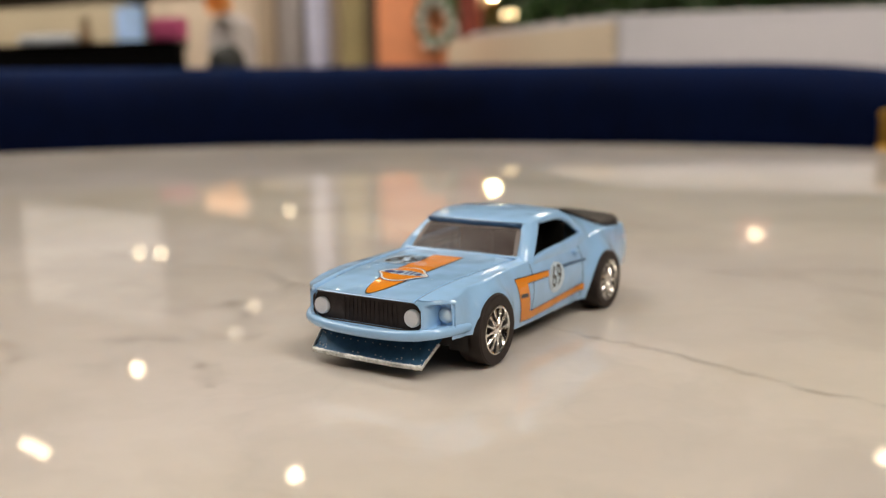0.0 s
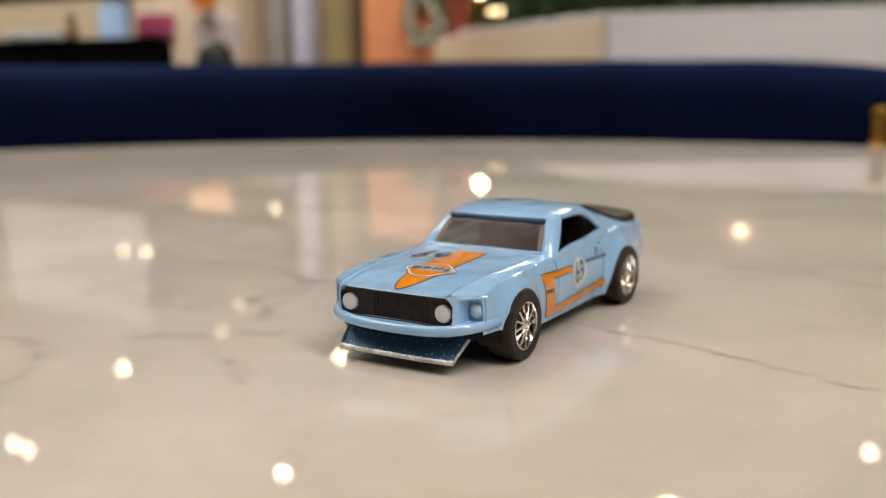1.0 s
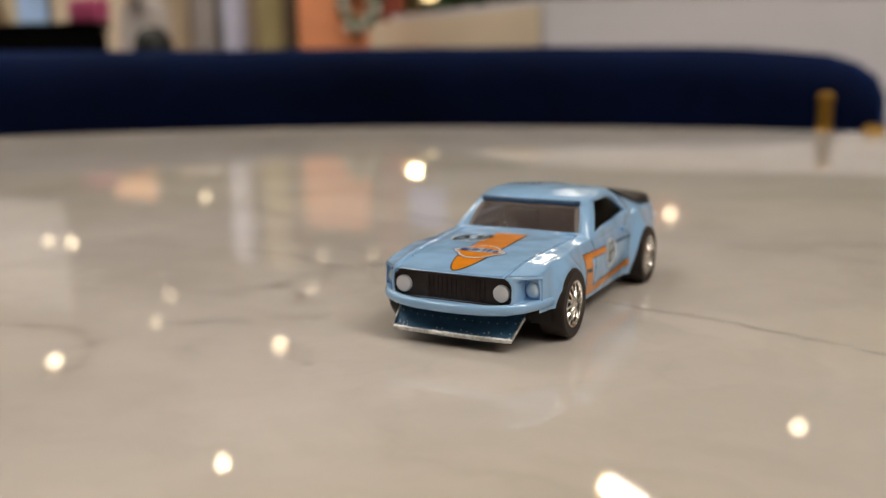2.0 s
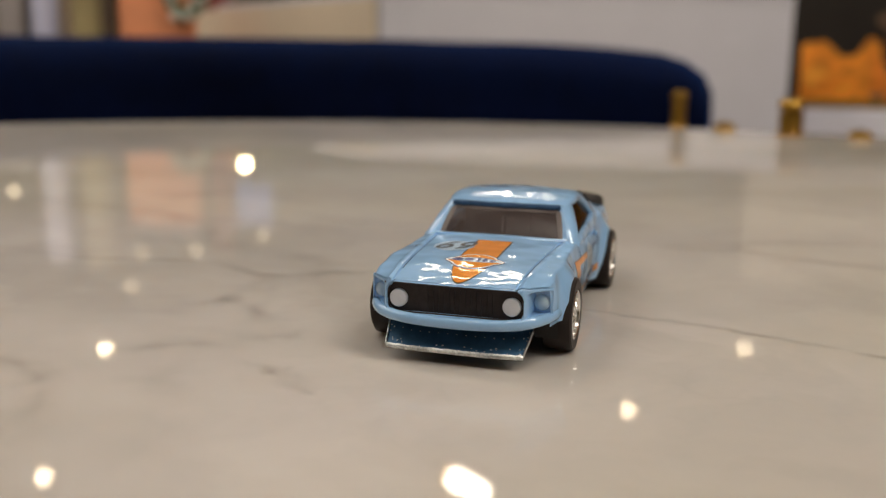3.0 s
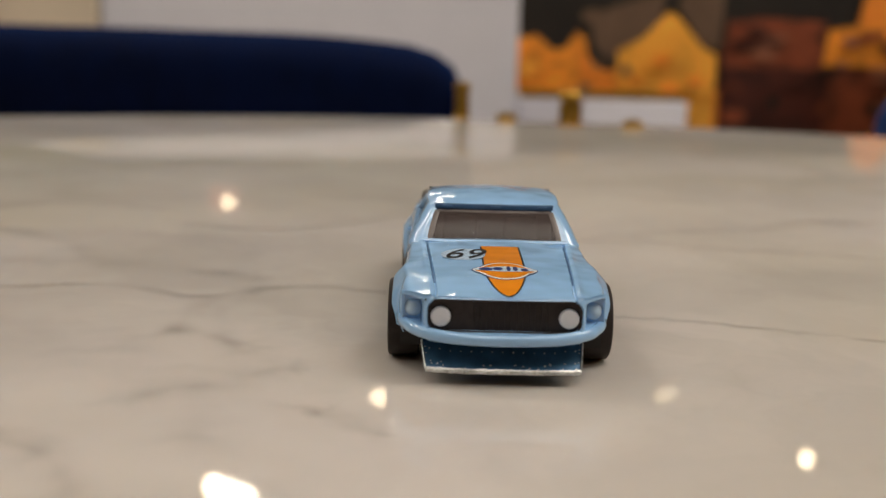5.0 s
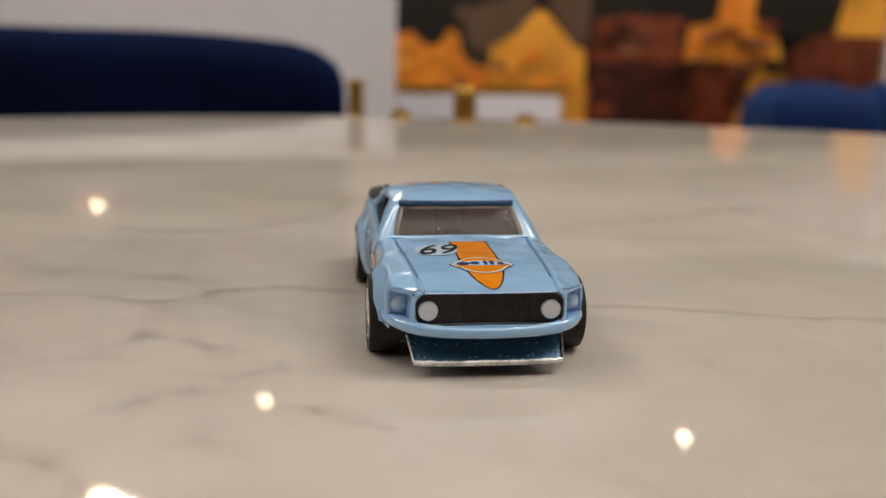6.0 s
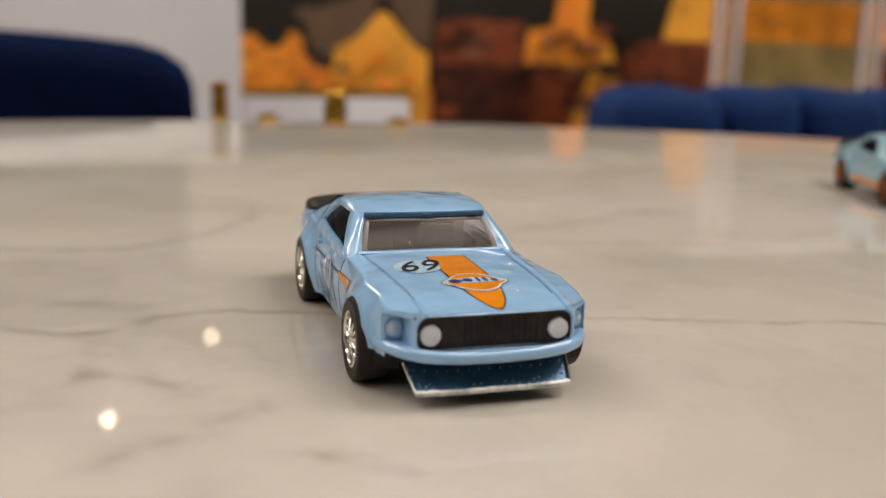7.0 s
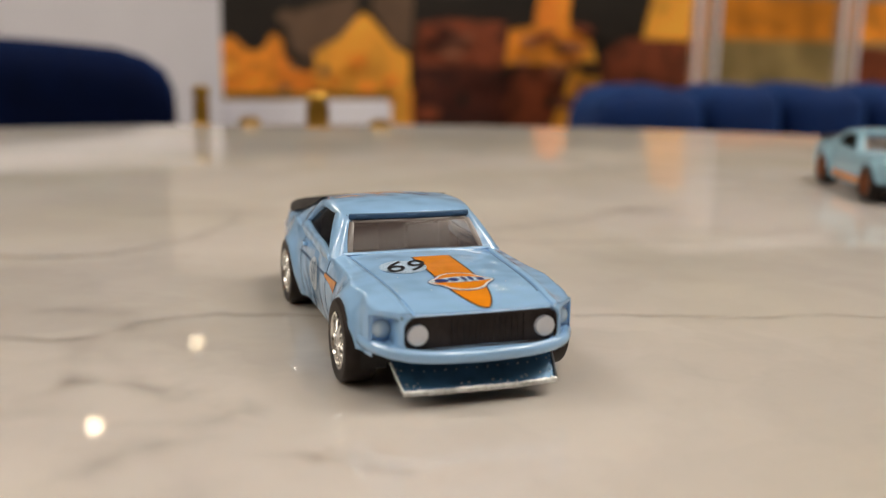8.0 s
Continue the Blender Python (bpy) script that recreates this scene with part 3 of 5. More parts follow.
def face_rows():
    """The nose: surround of the grille and the two lamp buckets."""
    rows = []
    nx, nz = 150, 44
    for j in range(nz + 1):
        row = []
        for i in range(nx + 1):
            x = -13.75 + 27.5 * i / nx
            zt = min(top_z(min(abs(x), 12.0), -34.3), 12.2) - (0.25 * max(0, abs(x) - 12.4))
            zl = 5.5 + 0.9 * max(0.0, (abs(x) - 9) / 4.75)
            z = zl + (zt - zl) * j / nz
            y = front_y(x)
            d = rounded(x, z, 0, 9.05, 10.15, 2.25, 1.5)
            y += 1.0 * max(0.0, min(1.0, -d / 0.3 + 0.3))
            y -= 0.22 * math.exp(-((d - 0.25) / 0.35) ** 2)
            b = rounded(abs(x), z, 12.75, 9.15, 2.05, 1.95, 0.5)
            k = max(0.0, min(1.0, -b / 0.4))
            y += max(0.0, -30.1 - y) * k * k * (3 - 2 * k)
            rim = max(0.0, (z - (zt - 0.5)) / 0.5)
            y += 0.35 * rim * rim
            row.append(Vector((x, y, z)) * MM)
        rows.append(row)
    return rows


def mapped(bm, mapper):
    for v in bm.verts:
        v.co = mapper(v.co.x, v.co.y) * MM
    return bm


def outline_mesh(pts, cut=1.2):
    """A filled outline in the plane, cut into small pieces so that it can follow a curve."""
    bm = bmesh.new()
    bm.faces.new([bm.verts.new((x, y, 0)) for x, y in pts])
    xs, ys = [p[0] for p in pts], [p[1] for p in pts]
    for lo, hi, axis in ((min(xs), max(xs), 0), (min(ys), max(ys), 1)):
        v = lo + cut
        while v < hi:
            co, no = [0, 0, 0], [0, 0, 0]
            co[axis], no[axis] = v, 1
            bmesh.ops.bisect_plane(bm, geom=bm.verts[:] + bm.edges[:] + bm.faces[:], plane_co=co, plane_no=no)
            v += cut
    bmesh.ops.triangulate(bm, faces=bm.faces)
    return bm


def ellipse(cx, cy, rx, ry, n=40):
    return [(cx + rx * math.cos(2 * math.pi * i / n), cy + ry * math.sin(2 * math.pi * i / n)) for i in range(n)]


def number_mesh(text, size, cx, cy, squeeze=1.0, slant=0.0, flip=1, bold=0.0):
    """Digits as a flat mesh from the built-in font."""
    cu = bpy.data.curves.new("digits", "FONT")
    cu.body, cu.size, cu.align_x, cu.align_y = text, size, "CENTER", "CENTER"
    cu.shear, cu.offset = slant, bold
    ob = bpy.data.objects.new("digits", cu)
    scene.collection.objects.link(ob)
    dg = bpy.context.evaluated_depsgraph_get()
    me = bpy.data.meshes.new_from_object(ob.evaluated_get(dg))
    bm = bmesh.new()
    bm.from_mesh(me)
    bpy.data.objects.remove(ob)
    bpy.data.meshes.remove(me)
    bmesh.ops.remove_doubles(bm, verts=bm.verts, dist=0.001)
    for v in bm.verts:
        v.co = Vector((cx + flip * v.co.x * squeeze, cy + v.co.y, 0))
    return bm


def hood_map(off):
    return lambda x, y: Vector((x, y, top_z(x, y) + off))


def side_map(s, off):
    """(y, z) on the flank; s is +1 or -1."""
    return lambda y, z: Vector((s * (side_x(y, z) + off), y, z))


def sheet(bm_rows, thick, inward=(0, 0, 0)):
    """A thin-walled patch: rows of points, thickened towards the cabin centre."""
    bm = bmesh.new()
    grid(bm, bm_rows)
    inner = [[p + (Vector((inward[0], inward[1], inward[2])) * MM - p).normalized() * thick * MM for p in r] for r in bm_rows]
    grid(bm, inner)
    n, m = len(bm_rows), len(bm_rows[0])
    ring = [(0, j) for j in range(m)] + [(i, m - 1) for i in range(1, n)] + [(n - 1, j) for j in range(m - 2, -1, -1)] + [(i, 0) for i in range(n - 2, 0, -1)]
    grid(bm, [[a[i][j] for i, j in ring] + [a[0][0]] for a in (bm_rows, inner)])
    bmesh.ops.remove_doubles(bm, verts=bm.verts, dist=1e-7)
    return bm


def blend_rows(a, b, n, bulge=0.0, out=(0, 0, 1)):
    """Rows between two point lines, bulged outwards in the middle."""
    o = Vector(out).normalized()
    return [[(p.lerp(q, i / n) + o * bulge * 4 * (i / n) * (1 - i / n)) * MM for p, q in zip(a, b)] for i in range(n + 1)]


# roof centre, roof edge and lower edge at stations from the windscreen to the tail
ROOF = [((-1.45, 18.8), (9.75, -0.85, 18.4), (10.75, 2.6, 18.4)), ((1.0, 19.45), (10.0, 2.2, 19.05), (10.98, 4.3, 18.45)),
        ((6.0, 20.08), (9.95, 6.5, 19.5), (11.02, 7.2, 18.5)), ((11.0, 20.05), (9.9, 11.0, 19.4), (11.05, 11.6, 18.25)),
        ((13.4, 19.8), (9.9, 13.4, 19.1), (11.5, 13.9, 17.2)), ((16.5, 18.9), (10.0, 16.5, 18.2), (12.6, 16.3, 15.0)),
        ((21.0, 17.4), (10.4, 21.0, 16.75), (13.1, 19.4, 13.4)), ((26.0, 15.6), (10.9, 26.0, 15.2), (13.3, 25.0, 13.2)),
        ((31.0, 14.2), (11.3, 31.0, 14.0), (13.05, 31.0, 13.5)), ((35.0, 13.5), (11.4, 35.0, 13.3), (12.3, 35.0, 13.1))]


def greenhouse_half(bm, s):
    """One half of the cast greenhouse: roof with its edge, windscreen pillar, belt and rear quarter."""
    stations = []
    for (cy, cz), e, l in ROOF:
        c, e, l = Vector((0, cy, cz)), Vector(e), Vector(l)
        a = c.lerp(e, 0.45) + Vector((0, -0.35 * (e.y - cy), 0.16))
        b = c.lerp(e, 0.86) + Vector((0, -0.10 * (e.y - cy), 0.16))
        k = e.lerp(l, 0.5) + Vector((0.28, 0, 0.16))
        stations.append(smooth_line([c, a, b, e, k, l], 5))
    cols = [smooth_line([st[i] for st in stations], 6) for i in range(len(stations[0]))]
    edge = 11                                            # columns from here on stay behind the roof
    rows = list(zip(*cols))
    split = 25                                           # rows from here on belong to the rear quarter
    place = lambda p: Vector((s * p.x, p.y, p.z)) * MM
    grid(bm, [[place(p) for p in r] for r in rows[:split]])
    grid(bm, [[place(p) for p in r[edge:]] for r in rows[split - 1:]])
    # windscreen pillar, from the front row of the roof down to the belt
    top = rows[0][14:]
    n = len(top) - 1
    low = [Vector((11.65, -6.55, 12.9)).lerp(Vector((13.45, -5.0, 12.9)), i / n) + Vector((0.18, -0.45, 0.1)) * 4 * (i / n) * (1 - i / n) for i in range(n + 1)]
    pillar = []
    for j in range(13):
        t = j / 12
        pillar.append([place(p.lerp(q, t) + Vector((0.22, -0.12, 0.12)) * 4 * t * (1 - t)) for p, q in zip(top, low)])
    grid(bm, pillar)
    # belt under the side window
    sill_line = smooth_line([(13.4, -4.6, 13.35), (13.15, 2, 14.05), (13.0, 8, 14.3), (12.85, 12.5, 14.6), (12.6, 16.3, 15.0)], 6)
    base = smooth_line([(13.25, -5.3, 12.0), (13.3, 2, 12.0), (13.3, 8, 12.0), (13.3, 13, 12.3), (13.1, 19.4, 13.4)], 6)
    grid(bm, [[place(p.lerp(q, t) + Vector((0.22, 0, 0.12)) * 4 * t * (1 - t)) for p, q in zip(sill_line, base)] for t in [i / 5 for i in range(6)]])


def turned_edges(bm):
    """Rounds the open edges of a thin casting and turns them inwards."""
    for step, (along, inward) in enumerate(((0.14, 0.13), (0.02, 0.85))):
        bm.normal_update()
        rim = [e for e in bm.edges if e.is_boundary and abs(e.verts[0].co.x) + abs(e.verts[1].co.x) > 1e-4]
        shift = {}
        for e in rim:
            f = e.link_faces[0]
            d = (e.verts[1].co - e.verts[0].co).normalized()
            t = d.cross(f.normal).normalized()
            if t.dot((e.verts[0].co + e.verts[1].co) / 2 - f.calc_center_median()) < 0:
                t = -t
            for v in e.verts:
                shift.setdefault(v, [Vector(), Vector()])
                shift[v][0] += t
                shift[v][1] += f.normal
        moved = {}
        for v, (t, n) in shift.items():
            inside = (Vector((0, min(max(v.co.y / MM, 0), 16), 11)) * MM - v.co).normalized()
            if step == 0:
                go = t.normalized() * along - n.normalized() * inward
            else:
                go = inside * inward
            moved[v] = bm.verts.new(v.co + go * MM)
        for e in rim:
            a, b = e.verts
            if a in moved and b in moved:
                try:
                    bm.faces.new((a, b, moved[b], moved[a]))
                except ValueError:
                    pass


def wheel(car, side, y, radius, width, outer, name, plating):
    """Tyre, chrome rim with spokes and a hub cap."""
    m = pose(0, 0, 0, 0, 90 * side, 0)
    ob = empty(name)
    ob.parent = car
    ob.matrix_basis = pose(side * (outer - width / 2) * MM, y * MM, TOP - CAR_Z + radius * MM)
    r, w = radius * MM, width * MM / 2
    rim = r * 0.69
    bm = bmesh.new()
    lathe(bm, [(rim * 0.9, -w * 0.95), (r * 0.93, -w), (r * 0.985, -w * 0.9), (r, -w * 0.7), (r, w * 0.72), (r * 0.985, w * 0.9), (r * 0.94, w * 0.99),
               (r * 0.86, w), (rim * 1.03, w * 0.985), (rim, w * 0.93), (rim * 0.985, w * 0.5), (rim * 0.9, w * 0.3)], 56, m)
    part("tyre", bm, M_TYRE, ob, "smooth black plastic tyre")
    bm = bmesh.new()
    lathe(bm, [(rim * 0.995, w * 0.90), (rim * 0.99, w * 0.97), (rim * 0.95, w * 1.0), (rim * 0.90, w * 0.96), (rim * 0.875, w * 0.72), (rim * 0.86, w * 0.40)], 56, m)
    part("rim", bm, plating, ob, "bright plated deep-dish rim")
    bm = bmesh.new()
    lathe(bm, [(rim * 0.87, w * 0.42), (rim * 0.6, w * 0.36), (0, w * 0.34)], 40, m)
    part("rim_back", bm, M_BLACK, ob, "dark back of the rim")
    for i in range(11):
        a = 2 * math.pi * i / 11
        for s in (-0.36, 0.36):
            p0 = Vector((rim * 0.20 * math.cos(a), rim * 0.20 * math.sin(a), w * 0.92))
            p1 = Vector((rim * 0.90 * math.cos(a + s), rim * 0.90 * math.sin(a + s), w * 0.66))
            bm = bmesh.new()
            tube(bm, [m @ p0, m @ p0.lerp(p1, 0.5), m @ p1], rim * 0.044, rim * 0.048, 6, up=(1, 0, 0))
            part("spoke", bm, plating, ob)
    bm = bmesh.new()
    lathe(bm, [(rim * 0.26, w * 0.5), (rim * 0.25, w * 0.86), (rim * 0.17, w * 0.95), (rim * 0.08, w * 0.98), (0, w * 0.985)], 20, m)
    part("hub_cap", bm, plating, ob)
    return ob


def toy_car(m, label, paint, style):
    car = empty("toy_car", m)
    tagged(car, label, "toy car", "toy cars on the table")

    # body shell
    bm = bmesh.new()
    rows = shell_rows()
    vs = grid(bm, rows)
    cut = [f for f in bm.faces if (lambda c: c.z > 12.6 * MM and abs(c.x) < 11.6 * MM and -4.6 * MM < c.y < 31 * MM)(f.calc_center_median())]
    bmesh.ops.delete(bm, geom=cut, context="FACES")
    tail = [v for v in vs[-1] if v.is_valid]
    c = bm.verts.new(Vector((0, 40.7, 9.5)) * MM)
    for a, b in zip(tail, tail[1:]):
        bm.faces.new((a, b, c))
    bm.faces.new((tail[-1], tail[0], c))
    body = part("body", bm, paint, car, smooth=38)
    bm = bmesh.new()
    grid(bm, face_rows())
    part("nose_panel", bm, paint, car, smooth=45)

    # chassis and wheel wells
    bm = bmesh.new()
    box(bm, -0.0102, 0.0102, -0.0262, 0.0365, 0.0030, 0.0088, 0.0004)
    part("chassis", bm, M_BLACK, car, "black plastic chassis")
    for h, r in ((FH, FR), (RH, RR)):
        for s in (-1, 1):
            bm = bmesh.new()
            grid(bm, [[Vector((s * x, h.y + (r - 0.08) * math.cos(a), h.z + (r - 0.08) * math.sin(a))) * MM for a in [math.pi * (-0.1 + 1.2 * i / 24) for i in range(25)]] for x in (10.5, 14.0)])
            part("wheel_well", bm, M_BLACK, car)

    # grille: dark plate with a mesh of bars, rounded ends
    bm = bmesh.new()
    outline = []
    for sx, sz, a0 in ((1, 1, 0), (-1, 1, 90), (-1, -1, 180), (1, -1, 270)):
        for i in range(7):
            a = radians(a0 + 15 * i)
            outline.append((sx * 8.75 + 1.3 * math.cos(a), 9.05 + sz * 0.9 + 1.3 * math.sin(a)))
    front = [bm.verts.new(Vector((x, front_y(x) + 0.72, z)) * MM) for x, z in outline]
    back = [bm.verts.new(Vector((x, front_y(x) + 1.3, z)) * MM) for x, z in outline]
    bm.faces.new(front)
    bm.faces.new(back)
    for i in range(len(front)):
        j = (i + 1) % len(front)
        bm.faces.new((front[i], front[j], back[j], back[i]))
    gr = part("grille", bm, M_GRILLE, car, "black painted grille", smooth=20)
    for i in range(13):
        x = -4.0 + 0.8 * i
        bm = bmesh.new()
        tube(bm, [Vector((x, front_y(x) + 0.74, 7.3)) * MM, Vector((x, front_y(x) + 0.74, 10.7)) * MM], 0.11 * MM, 0.012 * MM, 6, up=(1, 0, 0))
        part("grille_bar", bm, M_GRILLE, gr)
    bm = bmesh.new()
    tube(bm, smooth_line([Vector((x, front_y(x) + 0.45, z)) * MM for x, z in outline[::2] + outline[:1]], 3), 0.2 * MM, 0.2 * MM, 6)
    part("grille_trim", bm, M_GRILLE, gr)

    # lamps
    for s in (-1, 1):
        lm = pose(s * 8.45 * MM, -33.75 * MM, 8.9 * MM, 90, 0, 0)
        bm = bmesh.new()
        lathe(bm, [(1.36 * MM, -0.5 * MM), (1.34 * MM, 0.05 * MM), (1.22 * MM, 0.22 * MM), (0.8 * MM, 0.32 * MM), (0, 0.36 * MM)], 32, lm)
        part("driving_lamp", bm, M_LAMP, car, "round white painted lamp in the grille")
        lm = pose(s * 12.15 * MM, -30.15 * MM, 9.1 * MM, 90, 0, s * 6)
        bm = bmesh.new()
        lathe(bm, [(1.24 * MM, -0.9 * MM), (1.22 * MM, 0.0 * MM), (1.08 * MM, 0.35 * MM), (0.72 * MM, 0.62 * MM), (0.38 * MM, 0.75 * MM), (0, 0.79 * MM)], 32, lm)
        part("headlamp", bm, M_LAMP2, car, "domed pale headlamp in a deep bucket")

    # bumper
    half = [(13.8, -26.0, 6.8), (13.65, -28.4, 6.9), (12.8, -30.9, 6.85), (10.9, -33.35, 6.68), (7, -34.7, 6.32), (0, -35.0, 6.12)]
    line = smooth_line(half + [(-x, y, z) for x, y, z in reversed(half[:-1])], 7)
    bm = bmesh.new()
    tube(bm, [p * MM for p in line], 0.72 * MM, 0.84 * MM, 14)
    part("bumper", bm, paint, car, smooth=60)

    # front splitter
    rows = []
    for k in range(6):
        t = (k - 1) / 4
        y, z, w = -30.6 - 3.8 * t, 4.7 - 3.0 * t, 10.9 - 0.6 * t
        rows.append([Vector((w * u, y + 0.6 * abs(u) ** 4, z)) * MM for u in [-1 + 2 * i / 24 for i in range(25)]])
    sp = part("front_splitter", sheet(rows, 0.35, (0, -20, 6)), M_NAVY, car, "dark blue front splitter with rivets and chipped silver edge")
    bm = bmesh.new()
    front = [Vector((10.3 * u, -34.45 + 0.6 * abs(u) ** 4, 1.68)) for u in [1 - 2 * i / 16 for i in range(17)]]
    jit = [p + Vector((0, 0.10 * noise.noise(p * 1.7), 0.12 * noise.noise(p * 2.3 + Vector((5, 0, 0))))) for p in smooth_line(front, 4)]
    tube(bm, [p * MM for p in jit], 0.26 * MM, 0.40 * MM, 7)
    for k in (-1, 1):
        side = smooth_line([(k * 10.95, -30.3, 4.5), (k * 10.65, -32.2, 3.2), (k * 10.35, -33.9, 1.9)], 6)
        tube(bm, [(p + Vector((0.07 * noise.noise(p * 3.1), 0, 0.1 * noise.noise(p * 2.7)))) * MM for p in side], 0.14 * MM, 0.28 * MM, 7)
    part("splitter_lip", bm, M_BARE, sp, "chipped bare metal edge")
    dot = bpy.data.meshes.new("rivet")
    bm = bmesh.new()
    bmesh.ops.create_icosphere(bm, subdivisions=1, radius=0.16 * MM)
    bm.to_mesh(dot)
    bm.free()
    dot.materials.append(M_BARE)
    for u in [-0.92 + 1.84 * i / 14 for i in range(15)]:
        for t in ((0.36,) if abs(u) < 0.7 else (0.30, 0.72)):
            rv = new("rivet", dot)
            rv.parent = sp
            rv.location = Vector(((10.9 - 0.6 * t) * u, -30.6 - 3.8 * t + 0.6 * abs(u) ** 4 - 0.08, 4.7 - 3.0 * t)) * MM
            rv.scale = [random.uniform(0.5, 0.9)] * 3
    chip = random.Random(12)
    for i in range(26):
        u, t = chip.uniform(-1, 1), 0.62 + 0.36 * chip.random() ** 0.5
        if chip.random() < 0.35:
            u, t = chip.choice((-0.97, 0.97)), chip.uniform(0.05, 0.95)
        rv = new("paint_chip", dot)
        rv.parent = sp
        rv.location = Vector(((10.9 - 0.6 * t) * u, -30.6 - 3.8 * t + 0.6 * abs(u) ** 4 - 0.03, 4.7 - 3.0 * t - 0.03)) * MM
        rv.scale = (chip.uniform(0.5, 1.5), 0.5, chip.uniform(0.4, 1.0))

    # greenhouse: roof, pillars and rear quarters cast in one piece
    bm = bmesh.new()
    for s in (-1, 1):
        greenhouse_half(bm, s)
    bmesh.ops.remove_doubles(bm, verts=bm.verts, dist=2e-5)
    bmesh.ops.recalc_face_normals(bm, faces=bm.faces)
    turned_edges(bm)
    part("greenhouse", bm, paint, car, "light blue painted roof and pillars", smooth=50)
    # tabs under the roof lip, their shade put into the dark blue
    for x, w in ((-7.6, 0.9), (0.2, 0.8), (7.7, 0.9)):
        bm = bmesh.new()
        box(bm, (x - w) * MM, (x + w) * MM, (-2.3 + 0.006 * x * x) * MM, (-1.0 + 0.006 * x * x) * MM, 18.12 * MM, 18.5 * MM, 0.12 * MM)
        part("header_tab", bm, M_LINE, car)
    for s in (-1, 1):
        # side glazing
        q = [Vector((s * 12.7, -4.4, 13.4)), Vector((s * 12.6, 2, 13.6)), Vector((s * 12.5, 8.4, 13.9)), Vector((s * 12.1, 16.2, 14.7))]
        w = [Vector((s * 11.5, -1.2, 16.2)), Vector((s * 10.1, 2.9, 18.6)), Vector((s * 10.2, 8.4, 18.6)), Vector((s * 10.3, 13.9, 17.6))]
        bm = bmesh.new()
        grid(bm, blend_rows(smooth_line(q, 5), smooth_line(w, 5), 4, 0.1, (s, 0, 0)))
        g = part("side_window", bm, M_DARKGLASS, car, "dark smoked clear plastic side window")
        g.visible_shadow = False
    # windscreen with black edge
    a = [Vector((x, -5.75 + 0.003 * x * x, 13.3)) for x in (-11.3, -6, 0, 6, 11.3)]
    b = [Vector((x, -1.15 + 0.006 * x * x, 18.35)) for x in (-9.6, -5, 0, 5, 9.6)]
    bm = bmesh.new()
    grid(bm, blend_rows(smooth_line(a, 5), smooth_line(b, 5), 8, 0.25, (0, -1, 0.8)))
    g = part("windscreen", bm, M_GLASS, car, "clear plastic windscreen")
    g.visible_shadow = False
    bm = bmesh.new()
    ring = [p + Vector((0, 0.05, 0.02)) for p in smooth_line(a, 5)] + [p + Vector((0, 0.1, -0.05)) for p in reversed(smooth_line(b, 5))]
    ring.append(ring[0])
    tube(bm, [p * MM for p in ring], 0.26 * MM, 0.30 * MM, 6)
    part("windscreen_seal", bm, M_INK, car)
    # dark blue strip added for body paint in shade under the roof lip
    bm = bmesh.new()
    tube(bm, [Vector((x, -1.75 + 0.006 * x * x, 18.3)) * MM for x in [-9.5 + 19.0 * i / 12 for i in range(13)]], 0.30 * MM, 0.46 * MM, 8)
    part("header_shade", bm, M_LINE, car, "dark blue strip for the shaded roof lip over the windscreen")
    def on_glass(x, v, off):
        base, head = Vector((x, -5.75 + 0.003 * x * x, 13.3)), Vector((x, -1.15 + 0.006 * x * x, 18.35))
        return (base.lerp(head, v) + Vector((0, -0.78, 0.62)) * (v * (1 - v) + off)) * MM

    for s in (-1, 1):
        bm = bmesh.new()
        tube(bm, [on_glass(s * (10.45 - 1.55 * v), v, 0.02) for v in [0.04 + 0.78 * i / 10 for i in range(11)]], 0.46 * MM, 0.07 * MM, 8, up=(0, -0.78, 0.62))
        part("glazing_edge", bm, M_MILKY, g, "milky edge of the windscreen moulding")
    bm = bmesh.new()
    tube(bm, [on_glass(x, 0.83, 0.02) for x in [-9.0 + 18.0 * i / 12 for i in range(13)]], 0.30 * MM, 0.07 * MM, 8, up=(0, -0.78, 0.62))
    part("glazing_edge", bm, M_MILKY, g, "milky edge of the windscreen moulding")
    # dust on the glass and the hood
    speck = bpy.data.meshes.new("dust_speck")
    bm = bmesh.new()
    bmesh.ops.create_icosphere(bm, subdivisions=1, radius=0.055 * MM)
    bm.to_mesh(speck)
    bm.free()
    speck.materials.append(M_WHITE)
    rnd = random.Random(31)
    for i in range(34 if style == "race" else 0):
        if i < 16:
            u, v = rnd.uniform(-0.9, 0.9), rnd.random() ** 1.6 * 0.85 + 0.05
            x = u * (11.4 - 1.6 * v)
            p = Vector((x, -5.9 + 4.3 * v + 0.0035 * x * x, 13.45 + 5.05 * v)) + Vector((0, -0.78, 0.62)) * (v * (1 - v) + 0.03)
        else:
            x, y = rnd.uniform(-12, 12), rnd.uniform(-31, -8)
            p = Vector((x, y, top_z(x, y) + 0.05))
        d = new("dust_speck", speck)
        d.parent = g if i < 16 else body
        d.location = p * MM
        d.scale = [rnd.uniform(0.5, 1.2)] * 3
    # cowl
    bm = bmesh.new()
    tube(bm, [Vector((x, -6.35 + 0.003 * x * x, 13.55)) * MM for x in [-11.5 + 23 * i / 12 for i in range(13)]], 0.55 * MM, 0.28 * MM, 8)
    part("cowl", bm, paint, car)

    # rear louvres and spoiler
    for i in range(9):
        t = i / 8
        y, z, hw = 14.0 + 16.0 * t, 18.45 - 3.5 * t, 9.4 + 1.2 * t
        bm = bmesh.new()
